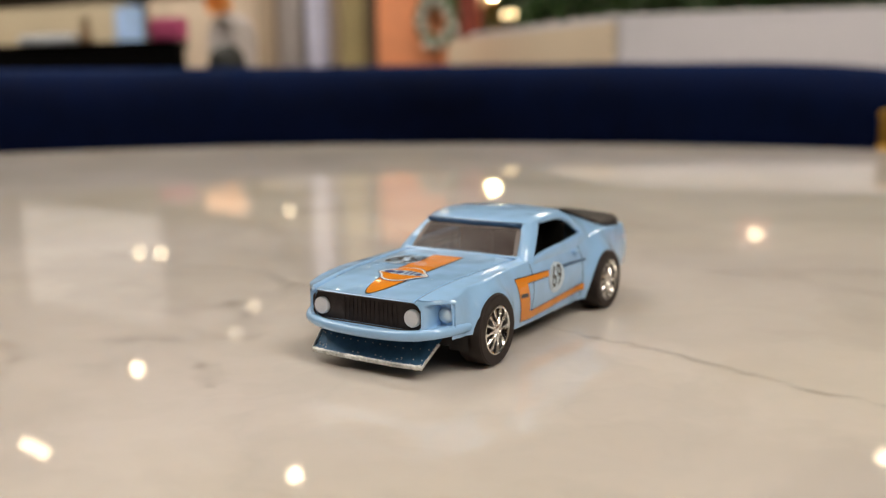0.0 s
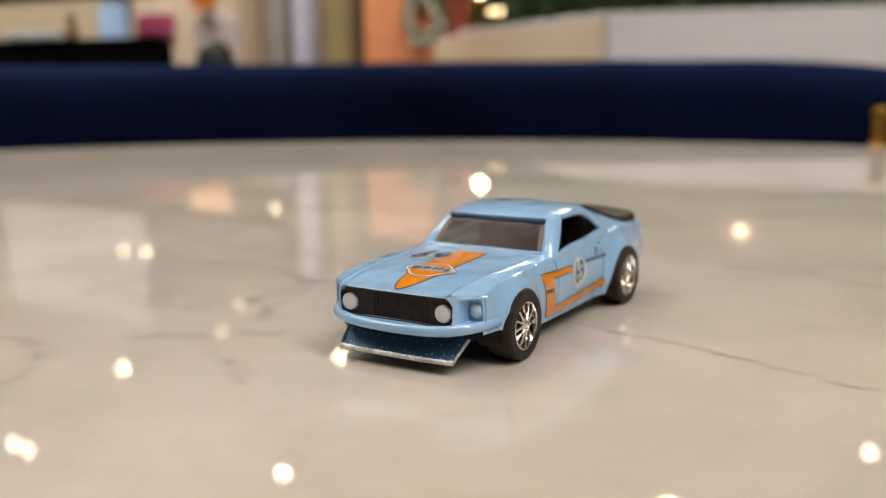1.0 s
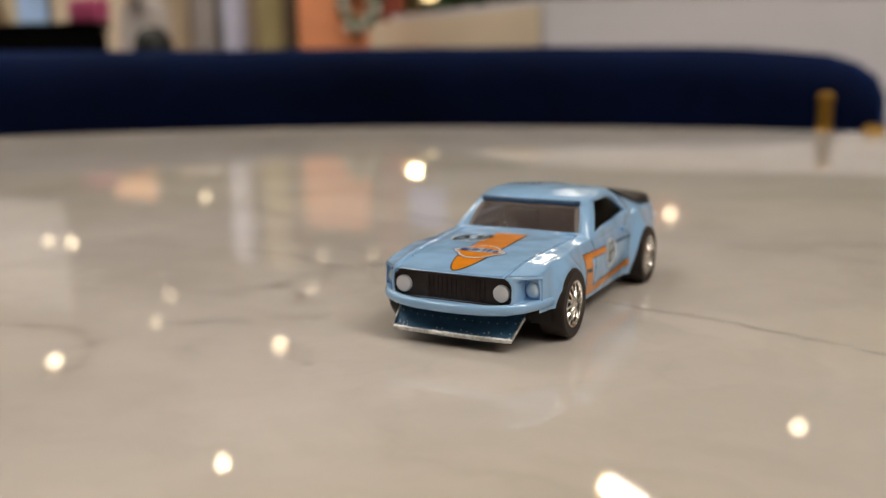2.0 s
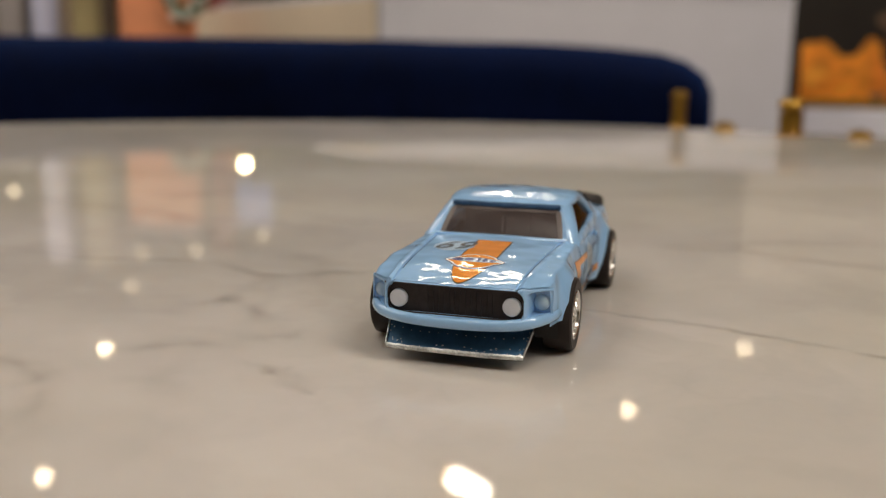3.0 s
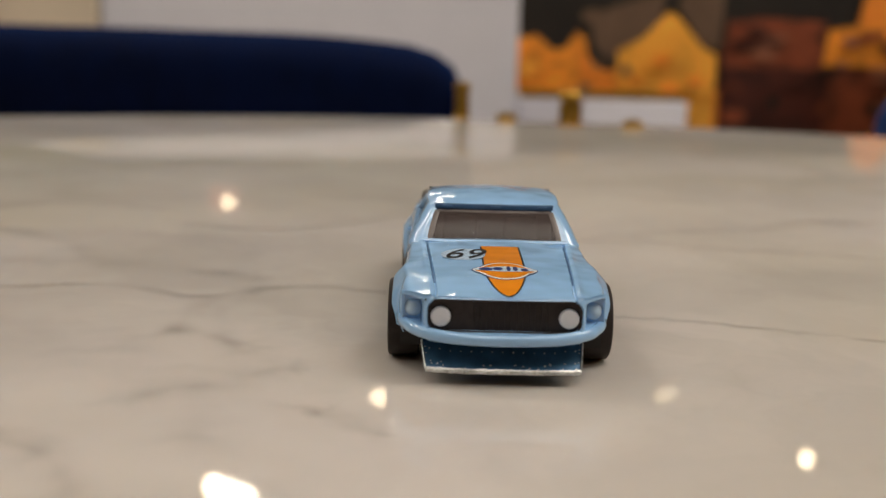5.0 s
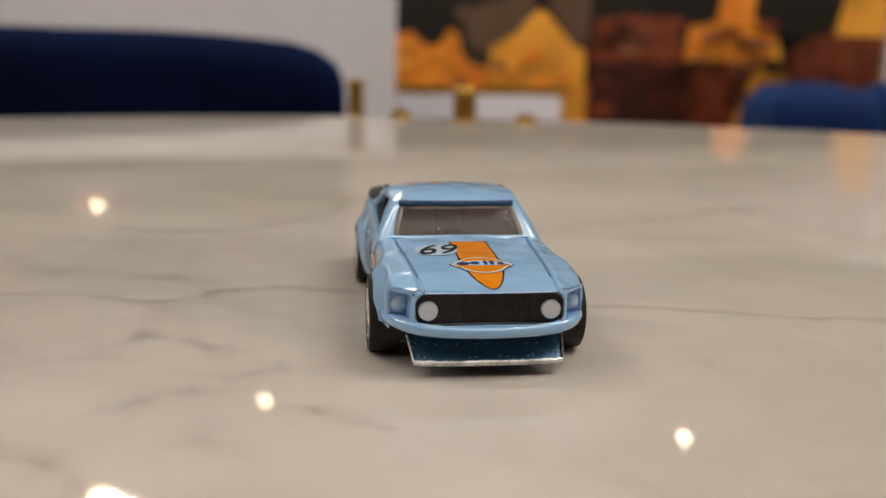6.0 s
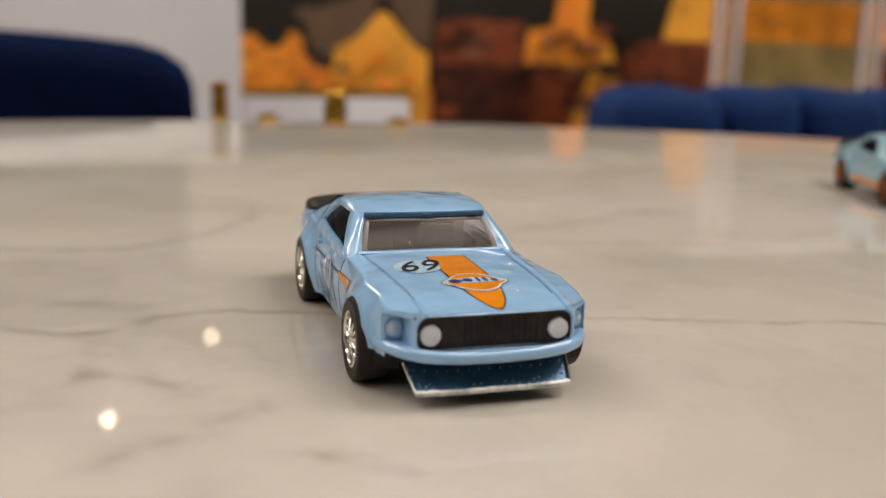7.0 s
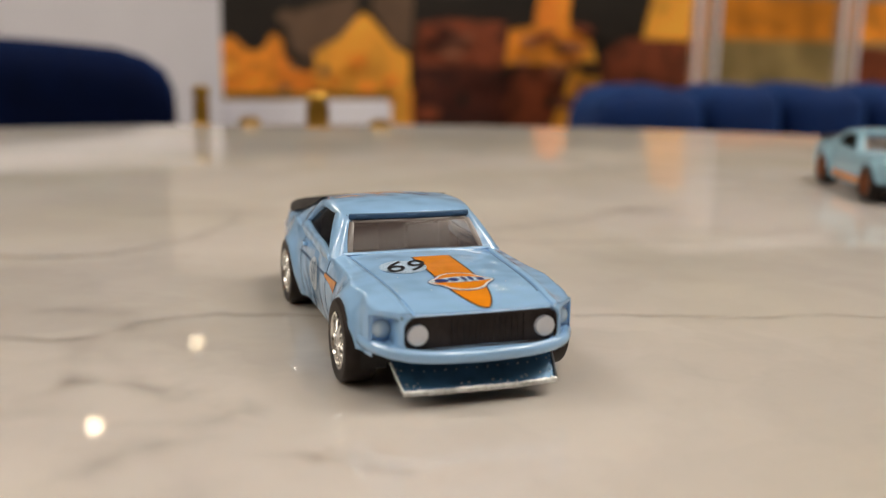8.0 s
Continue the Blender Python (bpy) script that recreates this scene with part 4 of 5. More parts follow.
        box(bm, -hw * MM, hw * MM, -1.15 * MM, 1.15 * MM, -0.18 * MM, 0.18 * MM, 0.08 * MM, 1, Matrix.Translation(Vector((0, y, z)) * MM) @ pose(0, 0, 0, -4))
        part("louvre", bm, M_BLACK, car, "black rear window louvre")
    bm = bmesh.new()
    grid(bm, [[Vector((x, y, z)) * MM for x in (-10.6, 0, 10.6)] for y, z in ((13, 19.3), (20, 17.3), (28, 14.8), (34, 13.6))])
    part("rear_window", bm, M_BLACK, car, "black rear window")
    prof = [(-6.5, 0.75), (-3, 0.9), (0.5, 1.0), (2.2, 1.05), (2.5, 0.8), (2.45, -0.7), (1.6, -0.95), (-2, -0.4)]
    rows = []
    for i in range(33):
        x = -12.2 * math.cos(math.pi * i / 32)
        k = 0.35 + 0.65 * max(0.0, 1 - (abs(x) / 12.25) ** 14) ** 0.5
        rows.append([Vector((x, 34.2 + py * k - 0.02 * abs(x) ** 1.2, 14.5 + pz * 1.6 * k - 0.0045 * x * x)) * MM for py, pz in prof])
    bm = bmesh.new()
    vs = grid(bm, rows, close=True)
    bm.faces.new(vs[0])
    bm.faces.new(vs[-1])
    spo = part("rear_spoiler", bm, M_BLACK, car, "black rear spoiler")
    for s in (-1, 1):
        bm = bmesh.new()
        box(bm, (s * 8 - 0.5) * MM, (s * 8 + 0.5) * MM, 33.2 * MM, 34.9 * MM, 13.0 * MM, 14.6 * MM, 0.15 * MM)
        part("spoiler_stay", bm, M_BLACK, spo)
        bm = bmesh.new()
        box(bm, (s * 9.5 - 2.2) * MM, (s * 9.5 + 2.2) * MM, 39.2 * MM, 40.5 * MM, 9.2 * MM, 11.4 * MM, 0.2 * MM)
        part("tail_lamp", bm, M_TAIL, car, "red tail lamp")
        bm = bmesh.new()
        box(bm, (s * 12.5 - 0.3) * MM, (s * 12.5 + 0.3) * MM, 36.2 * MM, 38.0 * MM, 10.2 * MM, 11.4 * MM, 0.12 * MM)
        part("side_marker", bm, M_MARK, car)
        bm = bmesh.new()
        box(bm, -1.0 * MM, 1.0 * MM, -0.35 * MM, 0.35 * MM, -0.3 * MM, 0.3 * MM, 0.15 * MM, 2, Matrix.Translation(Vector((s * 14.0, 11.4, 12.1)) * MM) @ pose(0, 0, 0, 0, 0, 90))
        part("door_handle", bm, paint, car)

    # cabin
    bm = bmesh.new()
    box(bm, -0.0114, 0.0114, -0.0045, 0.030, 0.0085, 0.0092, 0.0002)
    cabin = part("cabin_floor", bm, M_CABIN, car)
    bm = bmesh.new()
    box(bm, -11.2 * MM, 11.2 * MM, -5.2 * MM, -2.4 * MM, 9.2 * MM, 13.2 * MM, 0.5 * MM)
    part("dashboard", bm, M_CABIN, cabin, "grey plastic dashboard")
    for s in (-1, 1):
        bm = bmesh.new()
        box(bm, (s * 5.2 - 3.0) * MM, (s * 5.2 + 3.0) * MM, 2.5 * MM, 8.5 * MM, 9.2 * MM, 11.2 * MM, 0.6 * MM)
        box(bm, (s * 5.2 - 2.9) * MM, (s * 5.2 + 2.9) * MM, 8.0 * MM, 10.0 * MM, 10.0 * MM, 15.2 * MM, 0.7 * MM, 2)
        part("seat", bm, M_CABIN, cabin, "grey moulded plastic seat")
    bm = bmesh.new()
    box(bm, -11 * MM, 11 * MM, 11.5 * MM, 13 * MM, 9.2 * MM, 17.2 * MM, 0.4 * MM)
    part("rear_bulkhead", bm, M_CABIN, cabin, "grey plastic rear bulkhead")
    bm = bmesh.new()
    box(bm, -9 * MM, 9 * MM, 10.6 * MM, 11.3 * MM, 17.2 * MM, 17.9 * MM, 0.2 * MM)
    part("roll_bar", bm, M_MILKY, cabin)

    for s in (-1, 1):
        wheel(car, s, FH.y, 5.6, 4.4, 15.8, "front_wheel", M_CHROME if style == "race" else M_COPPER)
        wheel(car, s, RH.y, 5.6, 5.0, 15.7 + 0.35 * s, "rear_wheel", M_CHROME if style == "race" else M_COPPER)

    # panel gaps on the flanks
    for s in (-1, 1):
        for name, line in (("door_gap", [(-5.9, 12.7), (-5.8, 9), (-5.5, 2.8)]), ("door_gap", [(13.4, 12.8), (13.9, 10), (14.3, 7), (14.5, 3.2)])):
            bm = bmesh.new()
            tube(bm, [side_map(s, -0.03)(p.x, p.y) * MM for p in smooth_line([(y, z, 0) for y, z in line], 6)], 0.10 * MM, 0.10 * MM, 6, up=(1, 0, 0))
            part(name, bm, M_LINE, car)

    for s in (-1, 1):
        bm = bmesh.new()
        tube(bm, [Vector((s * crease(y), y, top_z(crease(y), y) + 0.16)) * MM for y in [-29.0 + 1.6 * i for i in range(14)]], 0.10 * MM, 0.10 * MM, 6)
        part("hood_gap", bm, M_LINE, car)

    # printed decoration
    if style == "race":
        o = 0.05
        prints = []
        cx = 0.45
        # hood stripe with its dark edge
        def stripe(g):
            w = 2.75 + g
            pts = [(cx - w, -10.6 + 0.2 * g), (cx + w, -10.6 + 0.2 * g), (cx + w, -23)]
            for i in range(25):
                a = math.pi * i / 24
                q = math.cos(a)
                pts.append((cx + w * q, -23 - (10.7 + g) * max(0.0, 1 - abs(q) ** 1.7) ** 0.58))
            pts.append((cx - w, -23))
            return pts
        prints.append(("hood_stripe_edge", outline_mesh(stripe(0.26)), hood_map(o), M_INK, "dark edge of the hood stripe"))
        prints.append(("hood_stripe", outline_mesh(stripe(0)), hood_map(o + 0.03), M_ORANGE, "orange hood stripe with pointed end"))
        # round badge: disc with a band that carries plain bars
        by = -24.2
        def emblem(g):
            """A round emblem with a wide band across it that ends in two tips."""
            pts = []
            for i in range(64):
                a = 2 * math.pi * i / 64
                c, q = math.cos(a), math.sin(a)
                circle = 1 / math.hypot(c / (3.7 + g), q / ((3.8 if q > 0 else 3.9) + g))
                band = 1 / ((abs(c) / (4.75 + g)) ** 1.5 + (abs(q) / (2.9 + g)) ** 1.5) ** (1 / 1.5)
                r = max(circle, band)
                pts.append((cx + r * c, by + r * q))
            return pts
        prints.append(("badge_edge", outline_mesh(emblem(0.0)), hood_map(o + 0.05), M_INKBLUE, ""))
        prints.append(("badge_rim", outline_mesh(emblem(-0.18)), hood_map(o + 0.07), M_WHITE, "white round badge with a band"))
        prints.append(("badge_disc", outline_mesh(emblem(-0.50)), hood_map(o + 0.09), M_ORANGE, "orange badge disc"))
        arch = [(cx + 4.25 * math.sin(a), by + 1.75 - 1.35 * abs(math.sin(a)) ** 1.6) for a in [-1.5 + 0.25 * i for i in range(13)]]
        foot = [(cx + 4.25 * math.sin(a), by - 0.75 + 0.55 * abs(math.sin(a)) ** 1.6) for a in [1.5 - 0.25 * i for i in range(13)]]
        prints.append(("badge_band", outline_mesh(arch + foot), hood_map(o + 0.11), M_PALE, "pale badge band"))
        for bx, bw, bh, lift in ((-2.7, 0.80, 0.62, 0.2), (-0.95, 0.60, 0.62, 0.45), (0.55, 0.24, 0.95, 0.6), (1.5, 0.28, 0.85, 0.55), (2.75, 0.45, 0.55, 0.2)):
            prints.append(("badge_bar", outline_mesh(ellipse(cx + bx, by + lift, bw * 1.25, bh * 1.2, 10)), hood_map(o + 0.14), M_INKBLUE, "dark blue bar"))
        prints.append(("hood_number_disc", outline_mesh(ellipse(-5.2, -15.8, 3.3, 3.4)), hood_map(o + 0.06), M_DISC, "pale number disc on the hood"))
        prints.append(("hood_number", number_mesh("69", 7.6, -5.4, -16.0, 0.78, slant=0.34), hood_map(o + 0.17), M_INK, "black racing number 69"))
        for s in (-1, 1):
            def quad(pts):
                return outline_mesh(pts, 0.9)
            # flank reflection put into the prints: stripe cut short, number in softer blue
            if s < 0:
                for nm, g, mt, off, lb in (("side_stripe_edge", 0.16, M_INK, o, "dark edge of the side stripe"), ("side_stripe", 0.0, M_ORANGE, o + 0.03, "orange side stripe, cut short where reflection covers it")):
                    prints.append((nm, quad([(-12.6 - g, 10.95 + g), (-9, 10.85 + g), (-5.0, 10.75 + g), (-5.0, 10.3 - g), (-8.6, 10.0 - g), (-11.4 - g, 9.3 - g)]), side_map(s, off), mt, lb))
                prints.append(("side_line", quad([(-5.0, 10.75), (14.6, 10.65), (14.6, 10.2), (-5.0, 10.3)]), side_map(s, o), M_LINE, "dark thin stripe"))
                prints.append(("door_number_disc", outline_mesh(ellipse(2.9, 8.9, 3.0, 2.6), 0.9), side_map(s, o + 0.05), M_PALE, "pale number disc on the door"))
                prints.append(("door_number", number_mesh("69", 5.3, 2.9, 9.0, 0.64, flip=s, bold=0.0), side_map(s, o + 0.08), M_LINE, "dark blue racing number 69, softened for the flank's reflection"))
                continue
            for nm, g, mt, off, lb in (("side_stripe_edge", 0.16, M_INK, o, "dark edge of the side stripe"), ("side_stripe", 0.0, M_ORANGE, o + 0.03, "orange side stripe")):
                prints.append((nm, quad([(-12.0 - g, 11.2 + g), (-7, 10.95 + g), (0.0, 10.7 + g), (0.0, 9.8 - g), (-6.5, 9.95 - g), (-8.0 + g, 10.0 - g), (-6.3 + g, 4.75 + g), (0, 5.0 + g), (14.7, 5.7 + g),
                                         (14.9, 4.5 - g), (0, 3.6 - g), (-5.6, 3.3 - g), (-8.9 - g, 3.5 - g)]), side_map(s, off), mt, lb))
            prints.append(("side_bar", quad([(-10.5, 8.5), (-7.9, 8.3), (-7.8, 7.6), (-10.3, 7.8)]), side_map(s, o + 0.05), M_INK, "dark bar across the stripe"))
            prints.append(("side_line", quad([(5.6, 10.75), (15.2, 10.4), (15.2, 9.95), (5.6, 10.2)]), side_map(s, o), M_LINE, "dark thin stripe"))
            prints.append(("door_number_disc", outline_mesh(ellipse(2.9, 9.0, 3.15, 2.7), 0.9), side_map(s, o + 0.05), M_PALE, "pale number disc on the door"))
            prints.append(("door_number", number_mesh("69", 5.4, 2.9, 9.05, 0.70, flip=s, bold=0.05), side_map(s, o + 0.08), M_INK, "black racing number 69"))
        for name, bmp, fn, mt, lab in prints:
            part(name, mapped(bmp, fn), mt, car, lab, smooth=0)
    else:
        part("hood_stripe", mapped(outline_mesh([(-4, -33.2), (4, -33.2), (4, -7.6), (-4, -7.6)]), hood_map(0.06)), M_ORANGE, car, "broad orange hood stripe", smooth=0)
        bm = bmesh.new()
        rows = []
        for i in range(10):
            y = -1.3 + 14.0 * i / 9
            zr = interp([(-1.6, 18.7), (1, 19.3), (6, 19.75), (10, 19.7), (13.2, 19.3)], y)
            rows.append([Vector((x, y, zr + 0.1 - 0.0028 * x * x)) * MM for x in (-5, -2.5, 0, 2.5, 5)])
        grid(bm, rows)
        part("roof_stripe", bm, M_ORANGE, car, "broad orange roof stripe")
        for s in (-1, 1):
            part("side_stripe", mapped(outline_mesh([(-14, 5.6), (14.6, 5.6), (14.6, 3.3), (-14, 3.3)], 0.9), side_map(s, 0.05)), M_ORANGE, car, "orange sill stripe", smooth=0)
    return car


toy_car(pose(0.00015, 0, CAR_Z, 0, 0, -1.2), "light blue die-cast toy muscle car with orange stripes and number 69", M_BLUE, "race")
toy_car(pose(0.2006, 0.1080, CAR_Z, 0, 0, -23), "pale blue die-cast toy car with broad orange stripe", M_TEAL, "plain")


# ---- brass pegs near the rim of the table ----
def brass_peg(x, y, h, r):
    bm = bmesh.new()
    lathe(bm, [(0, 0), (r * 1.15, 0), (r * 1.2, h * 0.05), (r, h * 0.09), (r, h * 0.62), (r * 0.8, h * 0.66), (r * 0.8, h * 0.70), (r * 1.12, h * 0.74), (r * 1.15, h * 0.86), (r * 0.9, h * 0.96), (0, h)], 28)
    ob = part("brass_peg", bm, M_BRASS)
    ob.matrix_basis = pose(x, y, TOP)
    return tagged(ob, "short round brushed brass peg standing near the table rim", "peg", "brass pegs")


def brass_button(x, y):
    bm = bmesh.new()
    lathe(bm, [(0, 0), (0.0062, 0), (0.0065, 0.0012), (0.0056, 0.0034), (0.0026, 0.0047), (0, 0.0050)], 28)
    ob = part("brass_button", bm, M_BRASS)
    ob.matrix_basis = pose(x, y, TOP)
    return tagged(ob, "low domed brass button lying near the table rim", "button", "brass buttons")


brass_peg(0.0145, 0.442, 0.0225, 0.0045)
brass_peg(0.0765, 0.412, 0.0203, 0.0066)
brass_button(0.0412, 0.436)
brass_button(0.112, 0.405)


# ---- sofas ----
def cushion_mesh(sx, sy, sz, r, sag=0.0, seg=5):
    bm = bmesh.new()
    box(bm, -sx / 2, sx / 2, -sy / 2, sy / 2, 0, sz)
    bmesh.ops.bevel(bm, geom=bm.edges[:], offset=r, segments=seg, affect="EDGES", profile=0.6)
    bmesh.ops.subdivide_edges(bm, edges=[e for e in bm.edges if e.calc_length() > 0.12], cuts=5, use_grid_fill=True)
    for v in bm.verts:
        v.co += Vector((0, 0, 1)) * noise.noise(v.co * 6) * sag + Vector((0, 1, 0)) * noise.noise(v.co * 5 + Vector((3, 1, 7))) * sag
    return bm


SOFA_ARC = [(-2.0, 0.918), (10.0, 0.915), (20.0, 0.88), (30.0, 0.82), (40.0, 0.76), (55.0, 0.71), (75.0, 0.70), (105.0, 0.70)]


def navy_sofa():
    """A banquette that curves round the table; its backrest ends in a rounded shoulder."""
    ob = empty("sofa", pose(0.002, TY, 0))
    tagged(ob, "long curved dark navy velvet sofa with rounded backrest round the table", "sofa")

    def spot(az, off):
        r, a = curve(SOFA_ARC, az) + off, radians(az)
        return Vector((-r * math.sin(a), r * math.cos(a), 0))

    # backrest: a roll that rises over the table's height, dropping at its free end
    azs = [-1.9 + 0.006 * k * k for k in range(30)] + [3.2 + 1.3 * k for k in range(1, 79)]
    rows = []
    for az in azs:
        d = radians(az + 1.9) * 0.92
        top = 0.8056 - 0.0038 * max(0.0, min(1.0, (az - 8) / 36)) - interp([(0, 0.09), (0.0015, 0.050), (0.010, 0.033), (0.030, 0.020), (0.055, 0.0127), (0.095, 0.0086), (0.127, 0.0066), (0.16, 0.0056), (0.19, 0.0046), (0.255, 0.003), (0.32, 0.0022), (0.45, 0.0017)], d)
        row = [spot(az, -0.024) + Vector((0, 0, 0.36)), spot(az, -0.018) + Vector((0, 0, 0.60))]
        for k in range(25):
            a = math.pi * k / 24
            row.append(spot(az, 0.04 - 0.055 * math.cos(a)) + Vector((0, 0, top - 0.05 + 0.05 * math.sin(a) ** 0.7)))
        row += [spot(az, 0.095) + Vector((0, 0, 0.5)), spot(az, 0.095) + Vector((0, 0, 0.2))]
        rows.append([p + Vector((0, 0.003 * noise.noise(p * 7), 0.0008 * noise.noise(p * 11))) for p in row])
    bm = bmesh.new()
    vs = grid(bm, rows)
    bm.faces.new(vs[0])
    bm.faces.new(vs[-1])
    part("backrest", bm, M_VELVET, ob, "dark navy velvet backrest", smooth=60)

    def ring(inner, outer, z0, z1, r):
        """A curved block with rounded upper edges under the backrest."""
        prof = [(inner, z0), (inner, z1 - r), (inner + r * 0.3, z1 - r * 0.3), (inner + r, z1), (outer, z1), (outer, z0)]
        b = bmesh.new()
        v = grid(b, [[spot(az, o) + Vector((0, 0, z)) for o, z in prof] for az in [-0.5 + 2.5 * k for k in range(42)]], close=True)
        b.faces.new(v[0])
        b.faces.new(v[-1])
        return b

    part("seat", ring(-0.30, -0.02, 0.27, 0.45, 0.05), M_VELVET, ob, smooth=60)
    part("base", ring(-0.27, 0.08, 0.12, 0.268, 0.01), M_VELVET, ob)
    for az in (2, 50, 98):
        for off in (-0.22, 0.04):
            bm = bmesh.new()
            lathe(bm, [(0, 0.13), (0.022, 0.13), (0.015, 0), (0, 0)], 16, Matrix.Translation(spot(az, off)))
            part("leg", bm, M_BRASS, ob, "brass leg")
    return ob


navy_sofa()


def blue_chair():
    """Channel-tufted backrest of separate upright rolls."""
    ob = empty("tufted_settee", pose(0.90, 0.86, 0, 0, 0, -8))
    tagged(ob, "royal blue velvet settee with tufted rolls along the backrest", "settee")
    edges = [(-0.394, -0.262), (-0.254, -0.164), (-0.156, -0.05), (-0.042, 0.07), (0.078, 0.21), (0.218, 0.35), (0.358, 0.48)]
    for i, (a, b) in enumerate(edges):
        bm = cushion_mesh(b - a + 0.002, 0.16, 0.43, 0.038, 0.012, 5)
        o = part("back_roll", bm, M_VELVET2, ob, smooth=60)
        o.location = ((a + b) / 2, 0.0, 0.324 + (0.004 if i else 0.0))
        for v in o.data.vertices:
            if v.co.z > 0.3:
                v.co.z -= (0.014 if i == 0 and v.co.x < 0 else 0.004) * (abs(v.co.x) / ((b - a) / 2)) ** 4 - 0.006 * noise.noise(v.co * 9 + Vector((i, 0, 0)))
    bm = bmesh.new()
    box(bm, -0.375, 0.465, 0.035, 0.075, 0.30, 0.722, 0.012)
    part("back_board", bm, M_VELVET2, ob)
    s = part("seat", cushion_mesh(0.86, 0.5, 0.16, 0.05, 0.004), M_VELVET2, ob, smooth=60)
    s.location = (0, -0.30, 0.28)
    bm = bmesh.new()
    box(bm, -0.42, 0.42, -0.52, 0.07, 0.14, 0.28, 0.02)
    part("base", bm, M_VELVET2, ob)
    for x in (-0.37, 0.37):
        for y in (-0.47, 0.03):
            bm = bmesh.new()
            lathe(bm, [(0, 0.15), (0.02, 0.15), (0.013, 0), (0, 0)], 16, Matrix.Translation((x, y, 0)))
            part("leg", bm, M_BRASS, ob, "brass leg")
    return ob


blue_chair()


# ---- white counter behind the sofa ----
def prism(bm, pts, z0, z1):
    lo = [bm.verts.new((x, y, z0)) for x, y in pts]
    hi = [bm.verts.new((x, y, z1)) for x, y in pts]
    bm.faces.new(lo)
    bm.faces.new(hi)
    for i in range(len(pts)):
        j = (i + 1) % len(pts)
        bm.faces.new((lo[i], lo[j], hi[j], hi[i]))
    return bm


def counter():
    ob = empty("counter", pose(0, 0, 0))
    tagged(ob, "white painted counter with one end coloured beige for warm light", "counter")
    bm = prism(bmesh.new(), [(-0.455, 1.255), (0.138, 1.342), (0.15, 1.80), (-0.98, 1.80)], 0.0, 0.866)
    part("body", bm, M_PANEL, ob, smooth=0)
    # thin sheet over the left end, beige for the warm light there
    a, b = Vector((-0.461, 1.255, 0)), Vector((-1.07, 1.79, 0))
    off = Vector((-0.67, -0.74, 0)).normalized() * 0.006
    bm = prism(bmesh.new(), [(a.x, a.y), (b.x, b.y), (b.x + off.x, b.y + off.y), (a.x + off.x, a.y + off.y)], 0.02, 0.866)
    part("end_panel", bm, M_BEIGE, ob, "counter end in beige that stands for warm light", smooth=0)
    bm = prism(bmesh.new(), [(-0.462, 1.2535), (0.1385, 1.3405), (0.152, 1.80), (-1.06, 1.80)], 0.867, 0.876)
    part("worktop", bm, M_PANEL, ob, "thin white worktop", smooth=0)
    return ob


counter()

# ---- low white plinth with a brass rail, beyond the counter ----
pl = empty("plinth", pose(0, 0, 0))
tagged(pl, "low white plinth with a brass rail on top", "plinth")
bm = bmesh.new()
box(bm, 0.16, 0.447, 1.50, 1.80, 0.0, 0.708, 0.004)
part("body", bm, M_PANEL, pl)
bm = bmesh.new()
box(bm, 0.16, 0.447, 1.52, 1.53, 0.709, 0.722, 0.002)
part("rail", bm, M_BRASS, pl, "thin brass rail")

# ---- printed mural wall: a night village in amber and brown ----
M_NIGHT = flat("night_brown_print", (0.017, 0.012, 0.008), 0.45, 0.5, 5)
M_AMBER = flat("amber_print", (0.95, 0.33, 0.03), 0.45, 0.6, 13)
M_GOLD = flat("gold_print", (0.95, 0.43, 0.05), 0.45, 0.4, 10)
M_RUST = flat("rust_print", (0.22, 0.05, 0.018), 0.45, 0.9, 16)
M_DEEP = flat("deep_brown_print", (0.065, 0.014, 0.007), 0.45, 0.9, 14)
M_TAUPE = flat("taupe_print", (0.15, 0.09, 0.055), 0.45, 0.3, 6)
M_FLAME = flat("orange_print_glow", (0.95, 0.29, 0.03), 0.45, 0.5, 13)

M_SKY = flat("grey_brown_print", (0.34, 0.293, 0.24), 0.5, 0.12, 3)
slab("mural_wall", 0.12, 4.4, 2.2, 2.35, 0, 0.958, M_NIGHT, "dark wall with a printed mural of a village at night", "wall")
slab("mural_sky", 0.12, 4.4, 2.198, 2.35, 0.96, 1.24, M_SKY, "plain grey-brown upper band of the printed mural", "wall")
MURAL = empty("mural", pose(0, 2.2, 0))
tagged(MURAL, "printed mural of amber houses and brown roofs at night", "mural")
LAYER = [0.0]


def shape(name, pts, material, label="", top=0.957):
    """A flat printed shape of the mural, each layer a little proud of the last."""
    LAYER[0] += 0.0006
    bm = prism(bmesh.new(), pts, 0, 0.0005)
    for v in bm.verts:
        v.co = Vector((v.co.x, -0.001 - LAYER[0] - v.co.z, min(v.co.y, top)))
    return part(name, bm, material, MURAL, label, smooth=0)


shape("street", [(0.22, 0.2), (0.72, 0.2), (0.72, 0.70), (0.22, 0.70)], M_FLAME)
shape("small_house", [(0.22, 0.66), (0.22, 0.815), (0.27, 0.822), (0.305, 0.788), (0.335, 0.79), (0.362, 0.832), (0.385, 0.815), (0.40, 0.66)], M_AMBER, "amber house")
shape("small_house", [(0.37, 0.62), (0.37, 0.80), (0.42, 0.745), (0.47, 0.74), (0.47, 0.62)], M_FLAME, "orange house")
shape("roof", [(0.39, 0.86), (0.44, 0.89), (0.57, 0.93), (0.56, 0.86), (0.455, 0.765), (0.41, 0.79)], M_TAUPE, "taupe roof")
